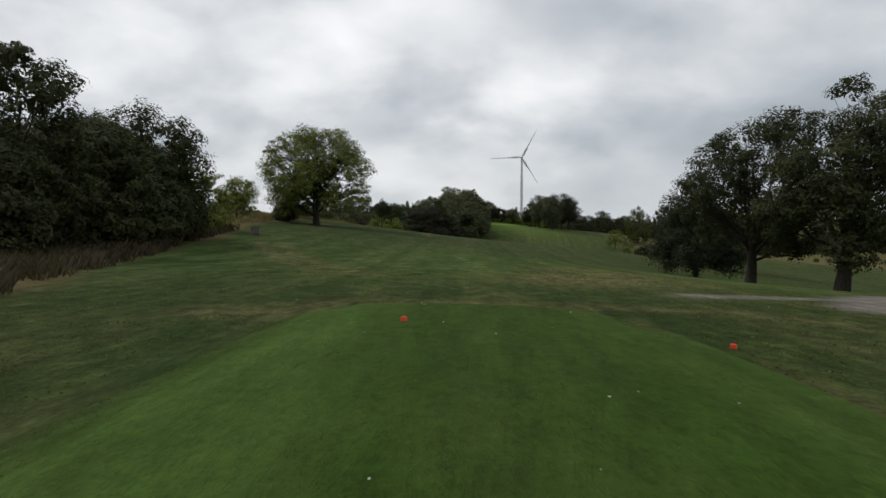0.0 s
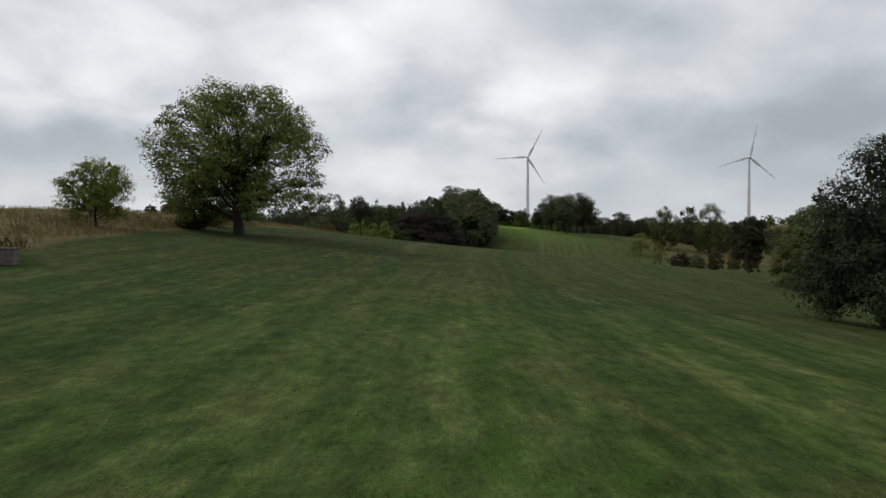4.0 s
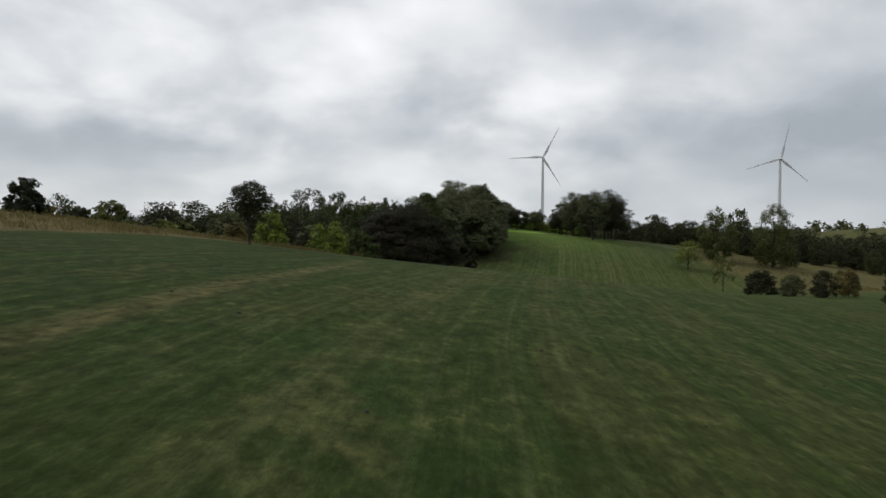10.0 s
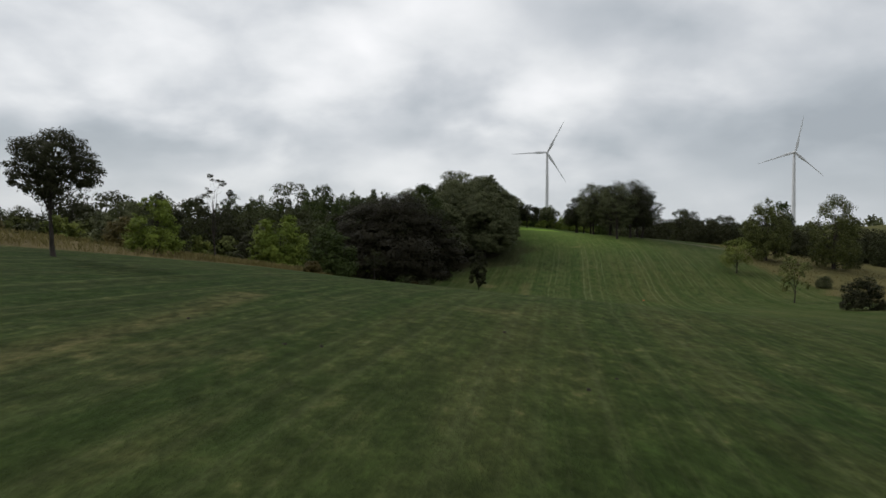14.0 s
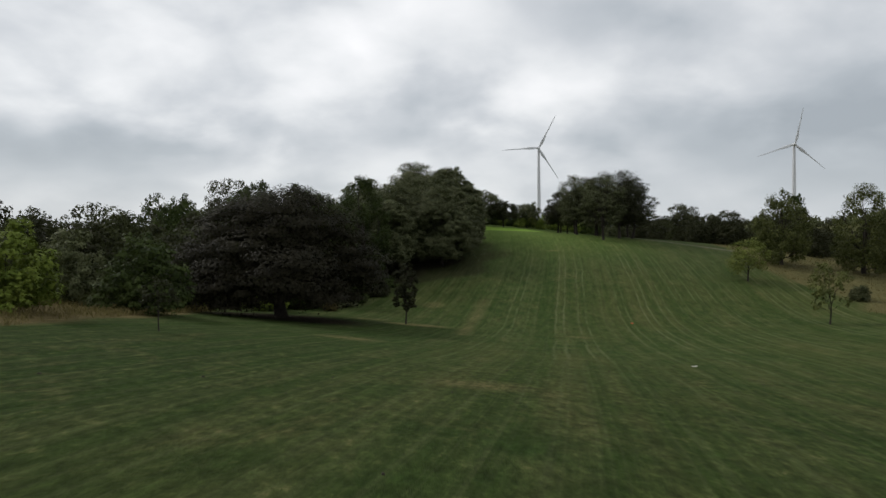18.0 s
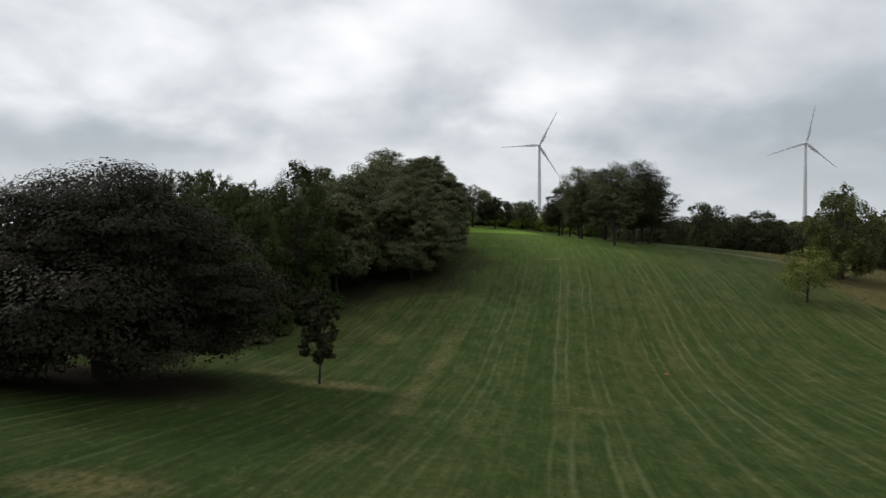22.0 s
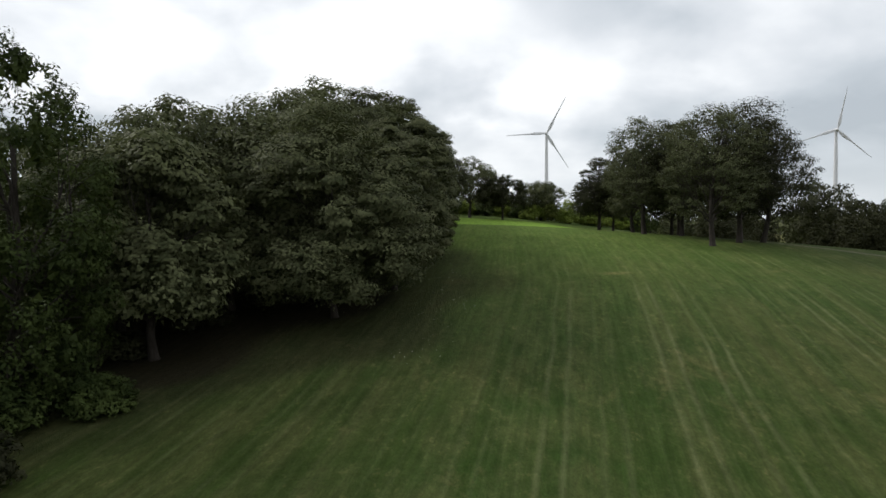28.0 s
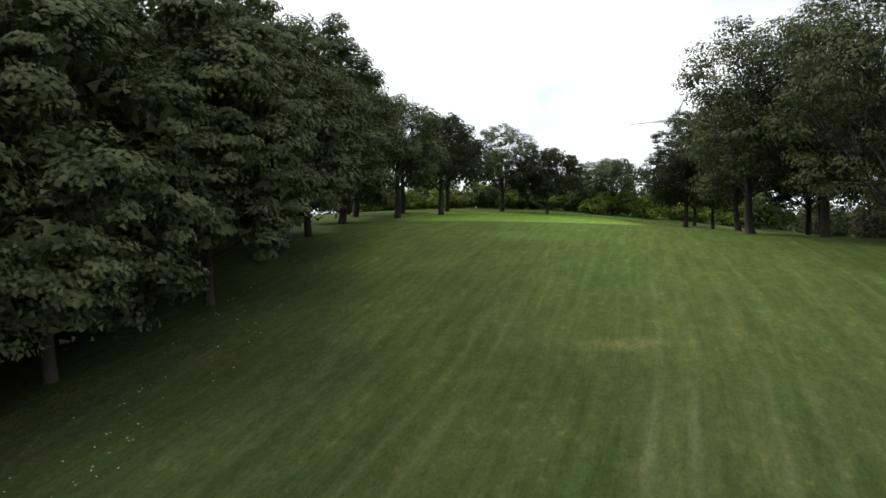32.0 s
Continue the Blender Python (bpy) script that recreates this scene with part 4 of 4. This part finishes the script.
scatter(3, 110, (-100, -28), (240, 292), ("dark", "oak", "dark", "oak"), (0.6, 0.8), 5.0, lambda x, y: x < np.interp(y, (205, 230, 290), (-62, -34, -24)))
scatter(4, 90, (88, 210), (352, 470), ("dark", "oak", "dark", "bush"), (0.6, 0.85), 6.0, lambda x, y: y > np.interp(x, (88, 120, 210), (392, 350, 300)), stand=far_stand)
scatter(11, 60, (118, 270), (325, 410), ("dark", "oak", "bush", "bush"), (0.35, 0.55), 6.0, lambda x, y: y < np.interp(x, (118, 270), (372, 400)))
scatter(12, 70, (-115, -24), (286, 332), ("dark", "oak", "dark"), (0.72, 0.86), 5.5, stand=far_stand)
scatter(5, 50, (150, 300), (240, 400), ("bush",), (0.25, 0.45), 8.0)
scatter(6, 16, (-95, -46), (130, 225), ("bush",), (0.3, 0.5), 8.0)
scatter(8, 30, (-60, -20), (222, 290), ("bush",), (0.7, 1.3), 5.0, lambda x, y: x < np.interp(y, (205, 230, 290), (-50, -27, -20)))
scatter(10, 60, (-100, -46), (222, 250), ("bush",), (0.8, 1.3), 4.0)
scatter(7, 44, (-80, 110), (462, 540), ("oak", "dark", "maple"), (0.7, 0.95), 9.0, stand=far_stand)
for i, (x, y, hh, ww) in enumerate(((94.0, 336.5, 17.5, 13.5), (112.0, 334.0, 21.0, 14.0))):
    make_tree("tall thin tree with a feathery top", x, y, hh, ww, "maple", LEAF_OLIVE, 600 + i, clear=0.02, lobes=60, subs=9, per=36, size=0.30, lobe=0.125, squash=1.0, upright=0.8, limbs=16, fill=14)
join_stand(far_stand, "distant_trees", "distant stand of dark leafy trees beyond the slopes")
plant(proto["maple"][0], 125.0, 397.0, 1.05, 200, 1.0)
plant(proto["oak"][0], -58.0, 396.0, 1.3, 10, 1.0)


def far_woods():
    """Woods to the horizon, in one mesh of coarse leaf clumps."""
    rng = np.random.default_rng(7)
    cs, rs = [], []
    for _ in range(2600):
        a = rng.uniform(-1.25, 1.25)
        d = rng.choice((rng.uniform(430, 640), rng.uniform(640, 1000), rng.uniform(1000, 1700)))
        x, y = 30 + d * math.sin(a), 120 + d * math.cos(a)
        if x > 190 and 400 < y < 640 and rng.random() < 0.85:
            continue
        z = float(ground_z(x, y))
        r = rng.uniform(3.5, 6.5)
        for _ in range(5):
            cs.append((x + rng.normal() * 3, y + rng.normal() * 3, z + rng.uniform(0.3, 1.35) * r))
            rs.append(r * rng.uniform(0.5, 0.8))
    v, q = leaves(rng, np.array(cs), np.array(rs), 0.9, 12, 2.4)
    return mesh_from("far_woods", v, q, LEAF_OAK)


tagged(new("far_woods", far_woods()), "distant belts of dark woodland along the horizon", "woods", kind="stuff")


# ---- wind turbines ----
def build_paint(add, link):
    pos = add("ShaderNodeNewGeometry").outputs["Position"]
    n = noise_node(add, link, pos, 0.3, 4.0)
    return mix_node(add, link, n, (0.50, 0.51, 0.53), (0.62, 0.63, 0.64)), None


MAT_TOWER = material("turbine_paint", build_paint, 0.5)


def part(name, verts, quads, mat, parent, label=""):
    ob = new(name, mesh_from(name, verts, quads, mat, True))
    ob.parent = parent
    if label:
        ob["label"] = label
    return ob


def blade_mesh(length):
    ts = np.linspace(0, 1, 14)
    rings = []
    for t in ts:
        chord = length * (0.036 + 0.05 * math.exp(-((t - 0.2) / 0.14) ** 2)) * (1 - t) ** 0.55 + 0.25
        thick = chord * (0.55 - 0.42 * min(t * 3, 1))
        tw = radians(18 * (1 - t))
        th = np.arange(10) * 2 * np.pi / 10
        cx, cy = chord * 0.5 * np.cos(th) + chord * 0.12, thick * 0.5 * np.sin(th)
        rings.append(np.stack([cx * math.cos(tw) - cy * math.sin(tw), cx * math.sin(tw) + cy * math.cos(tw), np.full(10, 1.0 + t * length)], -1))
    v = np.concatenate(rings)
    i = np.arange(140).reshape(14, 10)
    nx = np.roll(i, -1, 1)
    return v, np.stack([i[:-1], nx[:-1], nx[1:], i[1:]], -1).reshape(-1, 4)


def turbine(x, y, hub_z, length, spin, face):
    base = float(ground_z(x, y))
    root = tagged(new("wind_turbine"), "white three-bladed wind turbine standing on the horizon", "wind turbine", "wind turbines")
    root.matrix_basis = pose(x, y, base, 0, 0, face)
    high = hub_z - base
    part("tower", *tube([(0, 0, -1), (0, 0, high * 0.33), (0, 0, high * 0.66), (0, 0, high - 1.8)], (2.9, 2.5, 2.1, 1.6), 20), MAT_TOWER, root)
    part("nacelle", *tube([(0, 6.6, high), (0, 6.2, high), (0, 2, high + 0.1), (0, -2.4, high), (0, -2.6, high)], (0.1, 1.7, 2.1, 1.7, 0.1), 12), MAT_TOWER, root)
    hub = part("hub", *tube([(0, -2.6, 0), (0, -3.2, 0), (0, -4.4, 0), (0, -5.2, 0), (0, -5.5, 0)], (1.5, 1.7, 1.5, 0.8, 0.05), 14), MAT_TOWER, root)
    hub.location = (0, 0, high)
    v, q = blade_mesh(length)
    for k in range(3):
        b = part("blade", v, q, MAT_TOWER, hub)
        b.matrix_basis = pose(0, -3.8, 0, 0, spin + 120 * k, 0)
    return root


turbine(128.7, 1149.0, 120.2, 50.0, 28, -8)
turbine(450.2, 1081.6, 112.7, 48.0, 12, -8)


# ---- tall grass and weeds ----
def blades(seed, count, xs, ys, keep, high, mat, lean=0.3, wide=0.035):
    """Upright narrow blades in tufts."""
    rng = np.random.default_rng(seed)
    x, y = rng.uniform(*xs, count), rng.uniform(*ys, count)
    ok = rng.random(count) < keep(x, y)
    x, y = x[ok], y[ok]
    n = len(x)
    k = 3
    x, y = np.repeat(x, k) + rng.normal(size=n * k) * 0.12, np.repeat(y, k) + rng.normal(size=n * k) * 0.12
    z = ground_z(x, y)
    h = rng.uniform(*high, n * k)
    a = rng.uniform(0, 2 * np.pi, n * k)
    tip = np.stack([np.cos(a), np.sin(a), np.zeros(n * k)], -1) * (lean * h * rng.random(n * k))[:, None]
    side = np.stack([-np.sin(a), np.cos(a), np.zeros(n * k)], -1) * (wide * (0.6 + 0.8 * rng.random(n * k)))[:, None]
    p = np.stack([x, y, z - 0.03], -1)
    upv = np.stack([np.zeros(n * k), np.zeros(n * k), h], -1)
    quad = np.stack([p - side * 0.6, p + side * 0.6, p + upv * 0.8 + tip * 0.6 + side, p + upv + tip - side * 0.4], 1)
    return mesh_from("grass_blades", quad.reshape(-1, 3), np.arange(n * k * 4).reshape(-1, 4), mat)


STRAW = leaf_material("straw", (0.100, 0.084, 0.030), (0.205, 0.168, 0.076), 0.2)
WEED = leaf_material("dry_weed", (0.028, 0.024, 0.014), (0.085, 0.064, 0.046), 0.2)
ROUGH = leaf_material("rough_grass", (0.040, 0.060, 0.016), (0.090, 0.105, 0.036), 0.25)


def west_meadow(x, y):
    d = meadow_edge(y) - x
    return (d > 0.2) * np.exp(-np.maximum(d, 0) / 16.0) * np.clip(0.55 + 0.7 * np.sin(x * 0.35 + 2 * np.sin(y * 0.11)) * np.sin(y * 0.23 + np.sin(x * 0.2)), 0.12, 1)


tagged(new("meadow_grass", blades(1, 90000, (-75, -8), (76, 288), west_meadow, (0.2, 0.62), STRAW, 0.9, 0.022)), "tall dry straw-coloured meadow grass beside the mown hole", "grass", kind="stuff")
tagged(new("weeds", blades(2, 26000, (-32, -8), (2, 80), lambda x, y: ((meadow_edge(y) - x > 0) & (meadow_edge(y) - x < 6)) * np.clip(0.5 + 0.6 * np.sin(x * 1.1 + 0.6 * y) * np.sin(y * 0.7), 0.1, 1), (0.2, 0.85), WEED, 0.9, 0.03)), "brown withered weeds at the foot of a thicket", "weeds", kind="stuff")
tagged(new("slope_grass", blades(3, 26000, (80, 125), (235, 420), lambda x, y: 0.5 * masks(x, y)["meadow"], (0.1, 0.35), STRAW, 0.9, 0.05)), "rough straw-coloured grass on the east slope", "grass", kind="stuff")
tagged(new("tee_fringe", blades(4, 24000, (-6.5, 9.0), (-4, 19.5), lambda x, y: np.clip(1 - np.abs(tee_mask(x, y) - 0.25) / 0.25, 0, 1), (0.02, 0.05), ROUGH, 1.2, 0.006)), "longer grass round the raised tee", "grass", kind="stuff")


TURF = leaf_material("turf_blade", (0.034, 0.060, 0.011), (0.090, 0.104, 0.030), 0.25)
TEE_TURF = leaf_material("tee_blade", (0.034, 0.078, 0.007), (0.062, 0.116, 0.016), 0.25)
tagged(new("rough_turf", blades(5, 95000, (-10, 14), (3, 66), lambda x, y: (tee_mask(x, y) < 0.3) * (masks(x, y)["gravel"] < 0.3) * np.clip(1.15 - y / 75, 0, 1) * np.clip(0.45 + 0.9 * np.sin(x * 2.3 + np.sin(y * 1.3)) * np.sin(y * 1.9 + np.sin(x)), 0.08, 1), (0.02, 0.06), TURF, 2.2, 0.014)), "short worn grass in front of the tee", "grass", kind="stuff")
tagged(new("tee_turf", blades(6, 16000, (-3.2, 4.8), (3, 16.2), lambda x, y: tee_mask(x, y) > 0.6, (0.008, 0.02), TEE_TURF, 2.5, 0.005)), "closely mown green grass of the tee", "grass", kind="stuff")


# ---- tee markers and small things ----
def build_red(add, link):
    pos = add("ShaderNodeTexCoord").outputs["Object"]
    return mix_node(add, link, noise_node(add, link, pos, 14.0), (0.50, 0.035, 0.012), (0.70, 0.085, 0.03)), None


def build_stump(add, link):
    pos = add("ShaderNodeTexCoord").outputs["Object"]
    n = noise_node(add, link, pos, 9.0, 5.0)
    return ramp_node(add, link, n, [(0.3, (0.05, 0.042, 0.036)), (0.7, (0.17, 0.15, 0.13))]), n


def build_paper(add, link):
    pos = add("ShaderNodeNewGeometry").outputs["Position"]
    return mix_node(add, link, noise_node(add, link, pos, 9.0), (0.42, 0.40, 0.34), (0.66, 0.64, 0.58)), None


MAT_RED = material("red_paint", build_red, 0.55)
MAT_STUMP = material("weathered_wood", build_stump, 0.95, (0.8, 0.03))
MAT_PALE = material("pale_litter", build_paper, 0.8)
MAT_CLOD = material("dark_clod", lambda add, link: ((0.028, 0.024, 0.016), None), 0.95)


def bevelled_block(sx, sy, sz, bevel, taper=1.0):
    bm = bmesh.new()
    bmesh.ops.create_cube(bm, size=1)
    for v in bm.verts:
        k = taper if v.co.z > 0 else 1.0
        v.co = Vector((v.co.x * sx * k, v.co.y * sy * k, (v.co.z + 0.5) * sz))
    bmesh.ops.bevel(bm, geom=bm.edges[:], offset=bevel, segments=2, affect="EDGES", profile=0.6)
    return bm


def bm_object(name, bm, mat, parent=None):
    me = bpy.data.meshes.new(name)
    bm.to_mesh(me)
    bm.free()
    me.materials.append(mat)
    ob = new(name, me)
    ob.parent = parent
    return ob


def tee_marker(x, y, turn):
    root = tagged(new("tee_marker"), "small red painted tee marker block on the mown tee", "tee marker", "tee markers")
    root.matrix_basis = pose(x, y, float(ground_z(x, y)), 0, 0, turn)
    bm_object("block", bevelled_block(0.11, 0.09, 0.08, 0.015, 0.82), MAT_RED, root)
    spike = bm_object("spike", bevelled_block(0.02, 0.02, 0.06, 0.004), MAT_STUMP, root)
    spike.location = (0, 0, -0.05)


tee_marker(-0.66, 11.9, 10)
tee_marker(4.78, 11.4, -25)


def old_post_box(x, y):
    """A weathered wooden bin beside the mown edge."""
    root = tagged(new("wooden_bin"), "weathered grey wooden bin standing at the meadow's edge", "bin")
    root.matrix_basis = pose(x, y, float(ground_z(x, y)), 0, 0, 12)
    for k in range(4):
        c, s = math.cos(k * math.pi / 2), math.sin(k * math.pi / 2)
        p = bm_object("side_panel", bevelled_block(0.74, 0.06, 0.72, 0.012), MAT_STUMP, root)
        p.matrix_basis = pose(0.36 * s, -0.36 * c, 0, 0, 0, math.degrees(k * math.pi / 2))
    lid = bm_object("lid", bevelled_block(0.86, 0.86, 0.07, 0.015), MAT_STUMP, root)
    lid.location = (0, 0, 0.725)


old_post_box(-19.2, 71.2)


def litter(seed, count, xs, ys, size, mat, keep=lambda x, y: True, flat=0.25):
    """Scraps lying on the grass, joined."""
    rng = np.random.default_rng(seed)
    pieces = []
    while len(pieces) < count:
        x, y = rng.uniform(*xs), rng.uniform(*ys)
        if not keep(x, y):
            continue
        s = rng.uniform(*size)
        th = np.arange(6) * np.pi / 3
        r = s * (0.5 + 0.5 * rng.random(6))
        cx, cy = x + r * np.cos(th), y + r * np.sin(th)
        z = ground_z(cx, cy)
        low = np.stack([cx, cy, z - 0.01], -1)
        mid = np.stack([x + (cx - x) * 0.7, y + (cy - y) * 0.7, z + s * flat * (0.5 + rng.random(6))], -1)
        v = np.concatenate([low, mid])
        i = np.arange(6)
        j = np.roll(i, -1)
        q = np.concatenate([np.stack([i, j, j + 6, i + 6], -1), np.array([(6, 7, 8, 9), (9, 10, 11, 6)])])
        pieces.append((v, q))
    v, q = join(pieces)
    return mesh_from("litter", v, q, mat)


tagged(new("fallen_leaves", litter(1, 40, (-4, 9), (4, 24), (0.008, 0.022), MAT_PALE)), "pale fallen leaves scattered over the tee", "leaves", kind="stuff")
tagged(new("clods", litter(2, 150, (-16, 40), (90, 300), (0.04, 0.11), MAT_CLOD, lambda x, y: abs(x - centre_x(y)) < 18, 0.5)), "dark clods and clippings left by the mower", "clods", kind="stuff")
tagged(new("wood_floor_leaves", litter(3, 160, (16, 27), (318, 362), (0.02, 0.05), MAT_PALE, lambda x, y: abs(x - np.interp(y, (318, 335, 350, 362), (20, 23.5, 21.5, 19.5))) < 2.5)), "pale fallen leaves along the wood's edge", "leaves", kind="stuff")
scrap = bm_object("white_board", bevelled_block(0.5, 0.16, 0.04, 0.012), MAT_PALE)
scrap.matrix_basis = pose(36.8, 226.9, float(ground_z(36.8, 226.9)), 0, 0, 15)
tagged(scrap, "pale flat board lying on the fairway", "board")
brick = bm_object("red_block", bevelled_block(0.4, 0.22, 0.06, 0.015), MAT_RED)
brick.matrix_basis = pose(44.1, 278.2, float(ground_z(44.1, 278.2)), 0, 0, -10)
tagged(brick, "flat red marker plate in the grass", "marker")
